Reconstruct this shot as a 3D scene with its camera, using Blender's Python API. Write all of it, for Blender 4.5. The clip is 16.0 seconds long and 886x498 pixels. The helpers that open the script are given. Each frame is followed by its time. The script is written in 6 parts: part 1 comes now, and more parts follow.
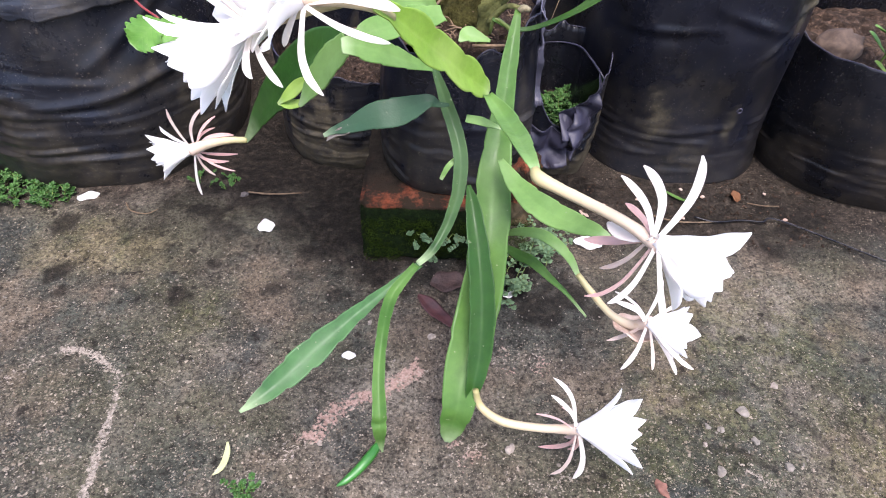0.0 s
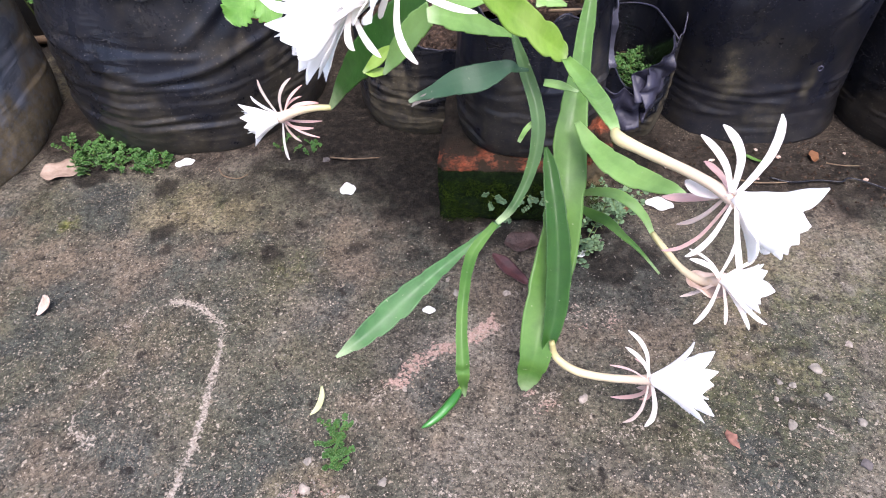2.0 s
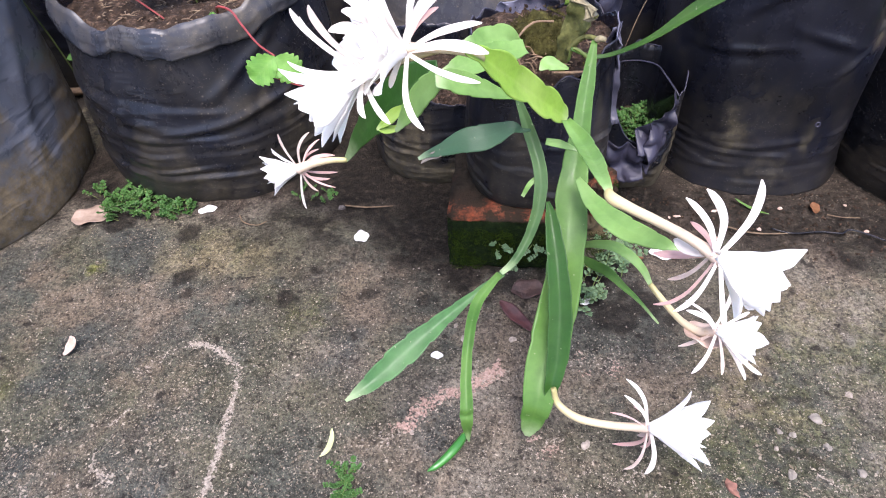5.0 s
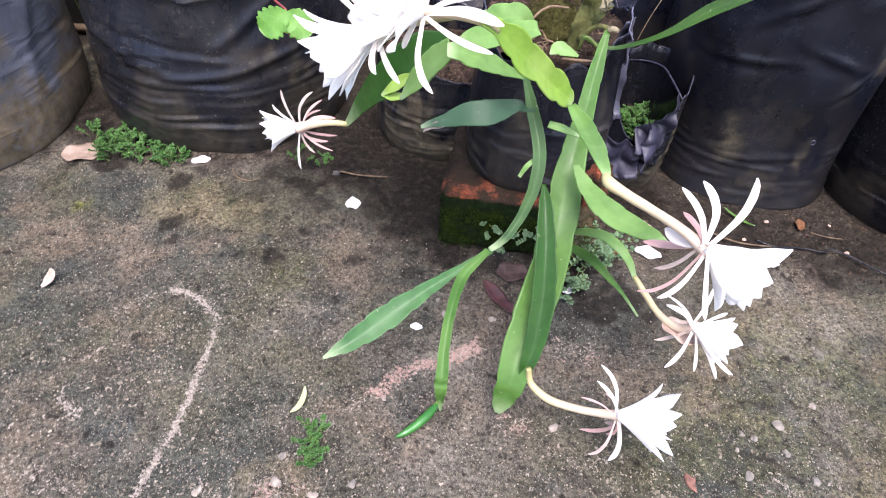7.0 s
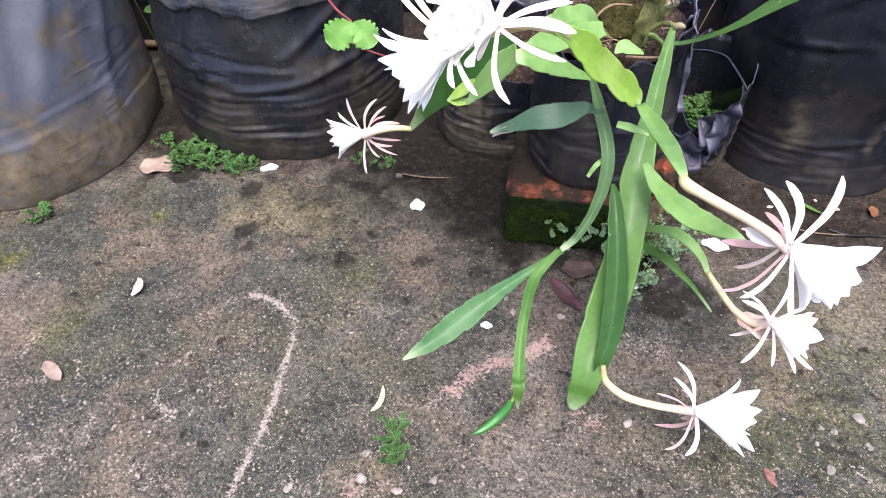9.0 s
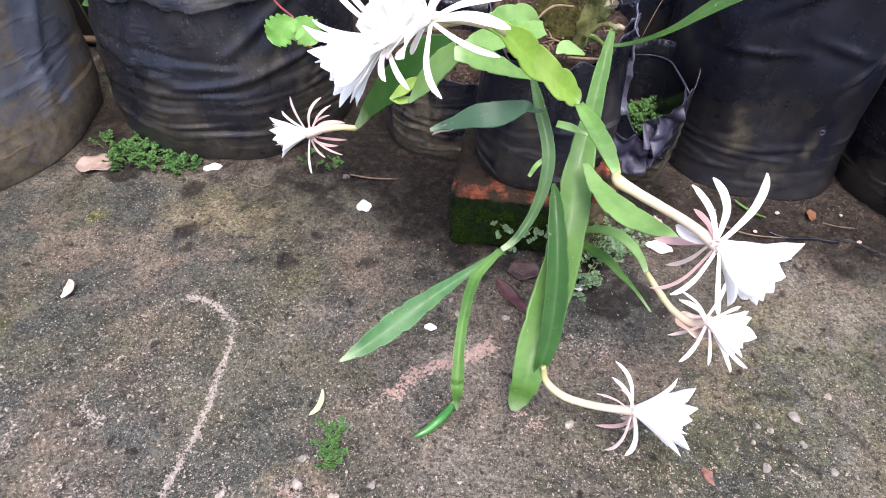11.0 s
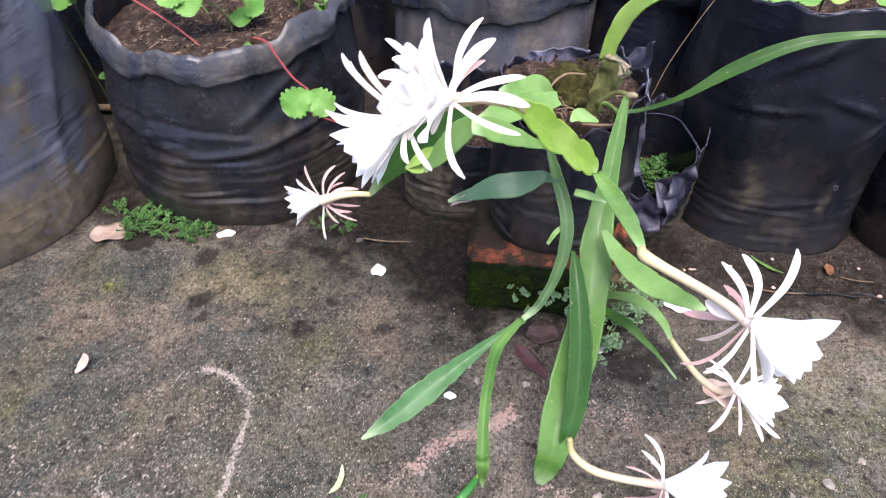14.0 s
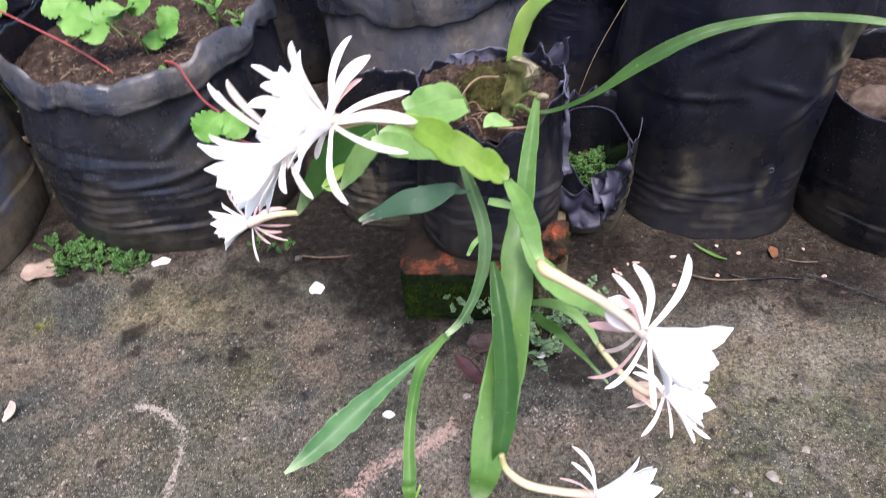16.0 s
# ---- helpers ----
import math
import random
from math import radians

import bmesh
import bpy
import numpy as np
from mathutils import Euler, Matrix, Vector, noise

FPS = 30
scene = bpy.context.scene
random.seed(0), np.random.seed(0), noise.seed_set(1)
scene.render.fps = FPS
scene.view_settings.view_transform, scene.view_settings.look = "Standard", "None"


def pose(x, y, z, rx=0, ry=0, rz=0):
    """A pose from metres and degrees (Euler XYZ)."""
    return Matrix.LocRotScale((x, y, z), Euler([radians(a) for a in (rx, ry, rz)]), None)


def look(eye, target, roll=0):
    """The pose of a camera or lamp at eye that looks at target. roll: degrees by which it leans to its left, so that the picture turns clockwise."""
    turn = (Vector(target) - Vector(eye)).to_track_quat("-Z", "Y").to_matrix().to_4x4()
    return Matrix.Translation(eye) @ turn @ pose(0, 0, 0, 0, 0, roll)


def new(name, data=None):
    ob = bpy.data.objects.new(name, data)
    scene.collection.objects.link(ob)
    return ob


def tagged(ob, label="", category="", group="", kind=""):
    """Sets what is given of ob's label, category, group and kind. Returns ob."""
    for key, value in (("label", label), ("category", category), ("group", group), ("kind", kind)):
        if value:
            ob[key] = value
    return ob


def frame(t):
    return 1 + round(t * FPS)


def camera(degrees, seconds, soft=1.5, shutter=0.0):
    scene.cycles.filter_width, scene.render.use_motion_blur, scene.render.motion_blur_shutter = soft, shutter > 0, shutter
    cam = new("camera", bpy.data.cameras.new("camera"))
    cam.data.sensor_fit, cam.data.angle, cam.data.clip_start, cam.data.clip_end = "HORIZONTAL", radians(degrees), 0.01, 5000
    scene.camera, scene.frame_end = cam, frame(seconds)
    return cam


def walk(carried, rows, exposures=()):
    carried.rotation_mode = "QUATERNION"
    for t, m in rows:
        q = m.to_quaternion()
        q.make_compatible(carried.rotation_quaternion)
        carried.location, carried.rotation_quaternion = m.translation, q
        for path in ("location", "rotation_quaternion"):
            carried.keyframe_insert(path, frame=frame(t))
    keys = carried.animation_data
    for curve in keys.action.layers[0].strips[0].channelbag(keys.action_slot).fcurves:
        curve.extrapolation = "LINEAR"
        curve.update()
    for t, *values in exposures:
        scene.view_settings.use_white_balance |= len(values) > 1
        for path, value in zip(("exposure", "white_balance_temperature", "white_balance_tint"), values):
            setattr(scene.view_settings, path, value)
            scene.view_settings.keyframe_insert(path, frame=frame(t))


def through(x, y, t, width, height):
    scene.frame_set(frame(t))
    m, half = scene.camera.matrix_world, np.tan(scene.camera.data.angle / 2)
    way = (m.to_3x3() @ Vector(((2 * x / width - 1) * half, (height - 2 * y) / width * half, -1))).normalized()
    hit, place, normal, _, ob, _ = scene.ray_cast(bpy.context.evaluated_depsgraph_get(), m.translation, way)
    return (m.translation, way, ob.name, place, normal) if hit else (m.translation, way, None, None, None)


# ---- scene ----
cam = camera(68.8, 16.0, soft=1.0, shutter=0.5)
PATH = [
    (0, (0.103, -0.672, 0.685), (0.131, 0.755, -0.715), 2.9),
    (0.5, (0.097, -0.677, 0.69), (0.078, 0.711, -0.75), 1.1),
    (1, (0.087, -0.705, 0.691), (-0.024, 0.603, -0.818), -1.6),
    (1.5, (0.096, -0.702, 0.706), (-0.053, 0.642, -0.769), -3.3),
    (2, (0.082, -0.708, 0.709), (-0.07, 0.636, -0.765), -2.6),
    (2.5, (0.075, -0.714, 0.718), (-0.126, 0.625, -0.754), -4.1),
    (3, (0.084, -0.713, 0.734), (-0.129, 0.667, -0.698), -4.5),
    (3.5, (0.097, -0.707, 0.726), (-0.091, 0.678, -0.705), -4.8),
    (4, (0.098, -0.713, 0.73), (-0.118, 0.675, -0.693), -5.3),
    (4.2, (0.101, -0.713, 0.732), (-0.109, 0.684, -0.683), -5.2),
    (6.3, (0.087, -0.745, 0.757), (-0.144, 0.694, -0.613), -0.9),
    (6.5, (0.09, -0.745, 0.752), (-0.131, 0.684, -0.63), -1.1),
    (7, (0.09, -0.743, 0.731), (-0.063, 0.666, -0.68), 4.4),
    (7.5, (0.065, -0.754, 0.747), (-0.232, 0.592, -0.702), -1.5),
    (8, (0.064, -0.741, 0.748), (-0.219, 0.617, -0.693), -2.4),
    (8.5, (0.06, -0.753, 0.751), (-0.215, 0.628, -0.67), -1.2),
    (9, (0.057, -0.752, 0.755), (-0.228, 0.612, -0.68), -1.3),
    (9.5, (0.059, -0.753, 0.749), (-0.201, 0.605, -0.697), -0.1),
    (10, (0.078, -0.743, 0.74), (-0.121, 0.62, -0.709), 1.1),
    (10.2, (0.085, -0.746, 0.743), (-0.107, 0.649, -0.678), 1.5),
    (12.3, (0.088, -0.736, 0.733), (-0.09, 0.666, -0.682), 2.2),
    (12.5, (0.091, -0.733, 0.742), (-0.109, 0.687, -0.653), 0.8),
    (13, (0.088, -0.734, 0.745), (-0.092, 0.682, -0.656), 1.3),
    (13.5, (0.058, -0.737, 0.761), (-0.195, 0.692, -0.615), -0.4),
    (14, (0.063, -0.722, 0.759), (-0.143, 0.766, -0.561), 0.4),
    (14.5, (0.07, -0.711, 0.768), (-0.14, 0.797, -0.529), -0.6),
    (15, (0.077, -0.71, 0.75), (-0.098, 0.751, -0.605), 0.1),
    (15.5, (0.103, -0.693, 0.743), (-0.042, 0.749, -0.635), -0.6),
    (16, (0.147, -0.677, 0.763), (-0.03, 0.801, -0.572), -3.3),
]
EXPOSURES = [(0, 1.73, 6260, 21), (2.5, 1.86, 6260, 21), (4.2, 1.87, 6260, 21), (6.5, 1.89, 6260, 21), (8, 1.96, 6260, 21), (10, 1.94, 6260, 21), (12.5, 1.86, 6260, 21), (14.5, 1.81, 6260, 21), (16, 1.77, 6260, 21)]
walk(cam, [(t, look(eye, target, roll)) for t, eye, target, roll in PATH], EXPOSURES)


# ---- light ----
SUN_UP, SUN_TURN = 66.0, 165.0
world = bpy.data.worlds.new("sky")
scene.world = world
world.use_nodes = True
wn = world.node_tree.nodes
wl = world.node_tree.links
sky = wn.new("ShaderNodeTexSky")
sky.sky_type = "NISHITA"
sky.sun_disc = False
sky.sun_elevation = radians(SUN_UP)
sky.sun_rotation = radians(SUN_TURN)
sky.air_density, sky.dust_density, sky.ozone_density = 1.0, 2.6, 1.0
wn["Background"].inputs[1].default_value = 0.132
wl.new(sky.outputs[0], wn["Background"].inputs[0])
sun = new("sun", bpy.data.lights.new("sun", "SUN"))
sun.data.energy, sun.data.angle, sun.data.color = 1.95, radians(35), (1.0, 0.972, 0.93)
_a, _e = radians(SUN_TURN), radians(SUN_UP)
sun.matrix_world = look((math.sin(_a) * math.cos(_e) * 9, math.cos(_a) * math.cos(_e) * 9, math.sin(_e) * 9), (0, 0, 0))


# ---- materials ----
class Nodes:
    """Short calls for building one node material."""

    def __init__(self, name):
        self.m = bpy.data.materials.new(name)
        self.m.use_nodes = True
        self.t = self.m.node_tree
        self.p = self.t.nodes["Principled BSDF"]
        self.out = self.t.nodes["Material Output"]
        self.pos = self.t.nodes.new("ShaderNodeTexCoord").outputs["Object"]

    def put(self, socket, value):
        if isinstance(value, bpy.types.NodeSocket):
            self.t.links.new(value, socket)
        elif isinstance(value, tuple) and len(value) == 3 and socket.type == "RGBA":
            socket.default_value = (*value, 1)
        else:
            socket.default_value = value

    def noise(self, scale, detail=4, rough=0.55, stretch=None, offset=0.0):
        n = self.t.nodes.new("ShaderNodeTexNoise")
        n.inputs["Scale"].default_value, n.inputs["Detail"].default_value, n.inputs["Roughness"].default_value = scale, detail, rough
        mp = self.t.nodes.new("ShaderNodeMapping")
        mp.inputs["Location"].default_value = (offset, offset * 0.7, offset * 1.3)
        if stretch:
            mp.inputs["Scale"].default_value = stretch
        self.t.links.new(self.pos, mp.inputs[0])
        self.t.links.new(mp.outputs[0], n.inputs["Vector"])
        return n.outputs["Fac"]

    def cells(self, scale, feature="F1", out="Distance", stretch=None):
        n = self.t.nodes.new("ShaderNodeTexVoronoi")
        n.feature = feature
        n.inputs["Scale"].default_value = scale
        mp = self.t.nodes.new("ShaderNodeMapping")
        mp.inputs["Scale"].default_value = stretch or (1, 1, 1)
        self.t.links.new(self.pos, mp.inputs[0])
        self.t.links.new(mp.outputs[0], n.inputs["Vector"])
        return n.outputs[out]

    def grains(self, scale):
        """Distance from the grain's heart and two random numbers of it."""
        n = self.t.nodes.new("ShaderNodeTexVoronoi")
        n.inputs["Scale"].default_value = scale
        warp = self.t.nodes.new("ShaderNodeTexNoise")
        warp.inputs["Scale"].default_value, warp.inputs["Detail"].default_value = scale * 1.1, 2
        self.t.links.new(self.pos, warp.inputs["Vector"])
        push = self.t.nodes.new("ShaderNodeVectorMath")
        push.operation = "MULTIPLY_ADD"
        push.inputs[1].default_value = (1.4 / scale,) * 3
        self.t.links.new(warp.outputs["Color"], push.inputs[0])
        self.t.links.new(self.pos, push.inputs[2])
        self.t.links.new(push.outputs[0], n.inputs["Vector"])
        sep = self.t.nodes.new("ShaderNodeSeparateColor")
        self.t.links.new(n.outputs["Color"], sep.inputs[0])
        return n.outputs["Distance"], sep.outputs[0], sep.outputs[1]

    def ramp(self, fac, *stops):
        n = self.t.nodes.new("ShaderNodeValToRGB")
        e = n.color_ramp.elements
        while len(e) < len(stops):
            e.new(0.5)
        for el, (at, col) in zip(e, stops):
            el.position = at
            el.color = (*col, 1) if isinstance(col, tuple) else (col, col, col, 1)
        self.t.links.new(fac, n.inputs[0])
        return n.outputs[0]

    def mix(self, fac, a, b, kind="MIX"):
        n = self.t.nodes.new("ShaderNodeMix")
        n.data_type, n.blend_type = "RGBA", kind
        self.put(n.inputs[0], fac)
        self.put(n.inputs[6], a)
        self.put(n.inputs[7], b)
        return n.outputs[2]

    def math(self, op, a, b=0.0):
        n = self.t.nodes.new("ShaderNodeMath")
        n.operation = op
        self.put(n.inputs[0], a)
        self.put(n.inputs[1], b)
        return n.outputs[0]

    def attr(self, name):
        n = self.t.nodes.new("ShaderNodeAttribute")
        n.attribute_name = name
        return n.outputs["Fac"]

    def bump(self, height, strength, distance=0.002, before=None):
        n = self.t.nodes.new("ShaderNodeBump")
        n.inputs["Strength"].default_value, n.inputs["Distance"].default_value = strength, distance
        self.put(n.inputs["Height"], height)
        if before:
            self.t.links.new(before, n.inputs["Normal"])
        return n.outputs[0]

    def done(self, colour, rough, normal=None, spec=0.5, through=0.0, tint=None):
        self.put(self.p.inputs["Base Color"], colour)
        self.put(self.p.inputs["Roughness"], rough)
        self.p.inputs["Specular IOR Level"].default_value = spec
        if normal:
            self.t.links.new(normal, self.p.inputs["Normal"])
        if through:
            tr = self.t.nodes.new("ShaderNodeBsdfTranslucent")
            self.put(tr.inputs[0], tint or colour)
            mx = self.t.nodes.new("ShaderNodeMixShader")
            mx.inputs[0].default_value = through
            self.t.links.new(self.p.outputs[0], mx.inputs[1])
            self.t.links.new(tr.outputs[0], mx.inputs[2])
            self.t.links.new(mx.outputs[0], self.out.inputs[0])
        return self.m


def concrete_material():
    n = Nodes("weathered_concrete")
    # old skim coat in brown, olive and grey patches
    col = n.ramp(n.noise(2.6, 6, 0.62), (0.36, (0.060, 0.055, 0.041)), (0.5, (0.099, 0.088, 0.066)), (0.64, (0.153, 0.133, 0.103)))
    col = n.mix(n.ramp(n.noise(4.2, 5, 0.6, offset=7.0), (0.45, 0.0), (0.58, 0.75)), col, (0.070, 0.068, 0.040))
    col = n.mix(n.ramp(n.noise(3.4, 5, 0.62, offset=27.0), (0.50, 0.0), (0.60, 0.75)), col, (0.053, 0.058, 0.047))
    col = n.mix(n.ramp(n.noise(6.0, 5, 0.7, offset=9.0), (0.50, 0.0), (0.64, 0.7)), col, (0.160, 0.122, 0.084))
    col = n.mix(n.ramp(n.noise(9.0, 4, 0.6, offset=61.0), (0.56, 0.0), (0.68, 0.75)), col, (0.042, 0.046, 0.041))
    col = n.mix(n.attr("moss"), col, n.ramp(n.noise(120, 3), (0.35, (0.045, 0.052, 0.010)), (0.7, (0.135, 0.135, 0.03))))
    col = n.mix(n.attr("tan"), col, n.ramp(n.noise(26, 5, 0.7), (0.3, (0.12, 0.10, 0.055)), (0.7, (0.26, 0.21, 0.125))))
    earth = n.attr("earth")
    col = n.mix(earth, col, n.ramp(n.noise(55, 6, 0.75), (0.3, (0.010, 0.007, 0.005)), (0.5, (0.032, 0.024, 0.018)), (0.72, (0.105, 0.080, 0.060))))
    col = n.mix(0.75, col, n.ramp(n.noise(30, 6, 0.72, offset=1.5), (0.34, 0.4), (0.6, 1.2)), "MULTIPLY")
    col = n.mix(0.8, col, n.ramp(n.noise(190, 4, 0.8, offset=2.2), (0.38, 0.22), (0.6, 1.5)), "MULTIPLY")
    # sand grains of three sizes bared where the skim has worn away
    patch = n.noise(5.0, 4, 0.6, offset=13.0)
    clump = n.noise(38, 5, 0.72, offset=3.0)
    gate = n.math("ADD", n.math("ADD", n.math("MULTIPLY", patch, 0.9), n.math("MULTIPLY", clump, 0.9)), n.attr("bare"))
    gate = n.math("SUBTRACT", n.math("SUBTRACT", gate, 0.9), n.math("MULTIPLY", earth, 0.12))
    relief = None
    for scale, share, weight in ((620, 0.25, 0.72), (330, 0.17, 0.85), (170, 0.055, 0.85)):
        dist, red, green = n.grains(scale)
        lucky = n.math("ADD", red, n.math("MULTIPLY", gate, 0.6))
        shape = n.ramp(dist, (0.30, 1.0), (0.46, 0.0))
        grain = n.math("MULTIPLY", n.math("MULTIPLY", shape, n.ramp(lucky, (1.0 - share, 0.0), (1.03 - share, 1.0))), weight)
        pit = n.math("MULTIPLY", shape, n.ramp(red, (share * 0.75, 0.75), (share * 0.75 + 0.02, 0.0)))
        col = n.mix(pit, col, (0.016, 0.013, 0.010))
        col = n.mix(grain, col, n.ramp(green, (0.1, (0.14, 0.113, 0.078)), (0.5, (0.23, 0.19, 0.14)), (0.95, (0.42, 0.36, 0.28))))
        lift = n.math("SUBTRACT", grain, pit)
        relief = n.math("ADD", relief, lift) if relief else lift
    hole = n.ramp(n.noise(48, 3, 0.6, offset=51.0), (0.30, 0.85), (0.36, 0.0))
    col = n.mix(hole, col, (0.016, 0.013, 0.010))
    # wet spots and damp soil, with the shade near the brick painted in
    col = n.mix(n.attr("wet_shade"), col, n.ramp(n.noise(80, 6, 0.8, offset=71.0), (0.36, (0.0042, 0.0034, 0.0026)), (0.52, (0.013, 0.0105, 0.008)), (0.68, (0.050, 0.040, 0.029))))
    speck = n.ramp(n.noise(210, 4, 0.75, offset=33.0), (0.34, 0.0), (0.64, 1.0))
    rub = n.ramp(n.math("SUBTRACT", n.math("MULTIPLY", n.attr("pink"), 0.9), speck), (0.0, 0.0), (0.12, 0.9))
    col = n.mix(rub, col, n.ramp(n.noise(240, 3, 0.7), (0.35, (0.22, 0.14, 0.11)), (0.65, (0.42, 0.29, 0.235))))
    lime = n.ramp(n.math("SUBTRACT", n.math("MULTIPLY", n.attr("chalk"), 0.98), speck), (0.0, 0.0), (0.12, 0.9))
    col = n.mix(lime, col, n.ramp(n.noise(260, 3, 0.7), (0.35, (0.17, 0.14, 0.11)), (0.65, (0.44, 0.38, 0.31))))
    rough = n.ramp(n.noise(12, 4), (0.3, 0.5), (0.7, 0.9))
    nb = n.bump(relief, 0.7, 0.0022)
    nb = n.bump(n.noise(240, 5, 0.75), 1.0, 0.0035, nb)
    nb = n.bump(n.noise(70, 5, 0.65), 0.8, 0.007, nb)
    return n.done(col, rough, nb, 0.12)


def polythene_material(name, dust, seed, base_lo=(0.0028, 0.0033, 0.0058), base_hi=(0.007, 0.0082, 0.0145), mud_lo=(0.023, 0.018, 0.011), mud_hi=(0.077, 0.06, 0.039), sheen=(0.17, 0.33), specks=0.45):
    n = Nodes(name)
    base = n.ramp(n.noise(9, 3, 0.5, offset=seed), (0.3, base_lo), (0.7, base_hi))
    mud = n.ramp(n.noise(5.5, 6, 0.7, stretch=(1.3, 1.3, 0.6), offset=seed + 2.0), (0.42, 0.0), (0.72, 1.0))
    grit = n.ramp(n.noise(75, 6, 0.75, offset=seed), (0.3, 0.25), (0.62, 1.35))
    caked = n.math("ADD", n.math("MULTIPLY", mud, dust), n.attr("splash"))
    dusty = n.math("MINIMUM", n.math("MULTIPLY", caked, grit), 1.0)
    col = n.mix(dusty, base, n.ramp(n.noise(40, 5, 0.7), (0.3, mud_lo), (0.7, mud_hi)))
    fly = n.ramp(n.noise(420, 2, 0.5, offset=seed), (0.68, 0.0), (0.73, 1.0))
    col = n.mix(n.math("MULTIPLY", fly, specks), col, (0.25, 0.22, 0.19))
    scratch = n.ramp(n.math("ABSOLUTE", n.math("SUBTRACT", n.noise(13, 2, 0.4, (1, 1, 5), seed + 4.0), 0.5)), (0.0, 0.5), (0.006, 0.0))
    col = n.mix(n.math("MULTIPLY", scratch, n.ramp(n.noise(9, 2, 0.5, offset=seed + 6.0), (0.55, 0.0), (0.68, 0.5))), col, (0.12, 0.11, 0.10))
    splash = n.math("MULTIPLY", n.ramp(n.cells(95), (0.1, 1.0), (0.2, 0.0)), n.ramp(n.noise(24, 4, 0.6, offset=seed + 8.0), (0.5, 0.0), (0.62, min(0.8, dust))))
    col = n.mix(splash, col, (0.2, 0.165, 0.12))
    rough = n.mix(dusty, n.ramp(n.noise(14, 5, 0.6), (0.3, sheen[0]), (0.7, sheen[1])), (0.7, 0.7, 0.7))
    nb = n.bump(n.noise(16, 3, 0.5, stretch=(1, 1, 1.5)), 0.05, 0.006)
    for scale, stretch, width, deep in ((3.2, (1, 1, 3.4), 9.0, 0.006), (6.0, (1, 1, 5.0), 13.0, 0.010), (7.0, (1.6, 1.6, 0.7), 10.0, 0.005)):
        line = n.math("SUBTRACT", 1.0, n.math("MULTIPLY", n.math("ABSOLUTE", n.math("SUBTRACT", n.noise(scale, 3, 0.45, stretch, seed + scale), 0.5)), width))
        line = n.math("MULTIPLY", n.math("MAXIMUM", line, 0.0), n.ramp(n.noise(4.0, 2, 0.5, offset=seed + 5.0), (0.52, 0.0), (0.66, 1.0)))
        nb = n.bump(line, 0.13, deep, nb)
    nb = n.bump(n.noise(260, 3, 0.6), 0.12, 0.001, nb)
    return n.done(col, rough, nb, 0.27)


def leaf_material(name, dark, light, rib, through=0.28, rough=0.34, veins=0):
    n = Nodes(name)
    col = n.ramp(n.noise(22, 6, 0.7), (0.3, dark), (0.7, light))
    vein = n.ramp(n.noise(90, 5, 0.7), (0.3, 0.6), (0.62, 1.0))
    col = n.mix(0.7, col, vein, "MULTIPLY")
    across = n.math("ABSOLUTE", n.attr("across"))
    col = n.mix(n.ramp(n.noise(9, 3, 0.6, offset=11.0), (0.4, 0.0), (0.66, 0.55)), col, rib)
    col = n.mix(n.ramp(across, (0.0, 0.13), (0.12, 0.0)), col, rib)
    col = n.mix(n.ramp(across, (0.93, 0.0), (1.0, 0.2)), col, rib)
    if veins:
        way = n.math("FRACT", n.math("SUBTRACT", n.math("MULTIPLY", n.attr("along"), float(veins)), n.math("MULTIPLY", across, 2.4)))
        col = n.mix(n.ramp(way, (0.0, 0.25), (0.14, 0.0)), col, rib)
        col = n.mix(n.ramp(way, (0.5, 0.0), (0.9, 0.2)), col, dark)
    ends = n.math("MULTIPLY", n.ramp(n.attr("along"), (0.82, 0.0), (1.0, 0.95)), n.ramp(n.noise(45, 4, 0.6), (0.3, 0.5), (0.6, 1.0)))
    col = n.mix(ends, col, n.mix(0.7, rib, (0.40, 0.50, 0.28)))
    spot = n.ramp(n.noise(210, 2, 0.5, offset=4.0), (0.72, 0.0), (0.76, 0.6))
    col = n.mix(spot, col, (0.3, 0.32, 0.2))
    nb = n.bump(n.noise(120, 4, 0.55), 0.3, 0.0015)
    return n.done(col, n.ramp(n.noise(30, 3, 0.6, offset=2.0), (0.35, rough - 0.04), (0.65, rough + 0.2)), nb, 0.3, through, light)


def plain(name, lo, hi, scale=60, rough=0.7, bump=0.3, through=0.0, spec=0.4, dist=0.002):
    n = Nodes(name)
    col = n.ramp(n.noise(scale, 5, 0.62), (0.28, lo), (0.72, hi))
    return n.done(col, rough, n.bump(n.noise(scale * 3, 4, 0.6), bump, dist), spec, through)


def petal_material():
    n = Nodes("white_petal")
    line = n.ramp(n.noise(30, 3, 0.5), (0.3, (0.93, 0.915, 0.89)), (0.7, (0.96, 0.95, 0.93)))
    nb = n.bump(n.noise(90, 3, 0.5), 0.2, 0.001)
    return n.done(line, 0.55, nb, 0.3, 0.7, (0.99, 0.98, 0.96))


def sepal_material(name, root, tip):
    n = Nodes(name)
    col = n.ramp(n.attr("along"), (0.0, root), (0.85, tip))
    col = n.mix(0.25, col, n.ramp(n.noise(70, 3), (0.3, 0.75), (0.7, 1.0)), "MULTIPLY")
    return n.done(col, 0.5, None, 0.3, 0.6, tip)


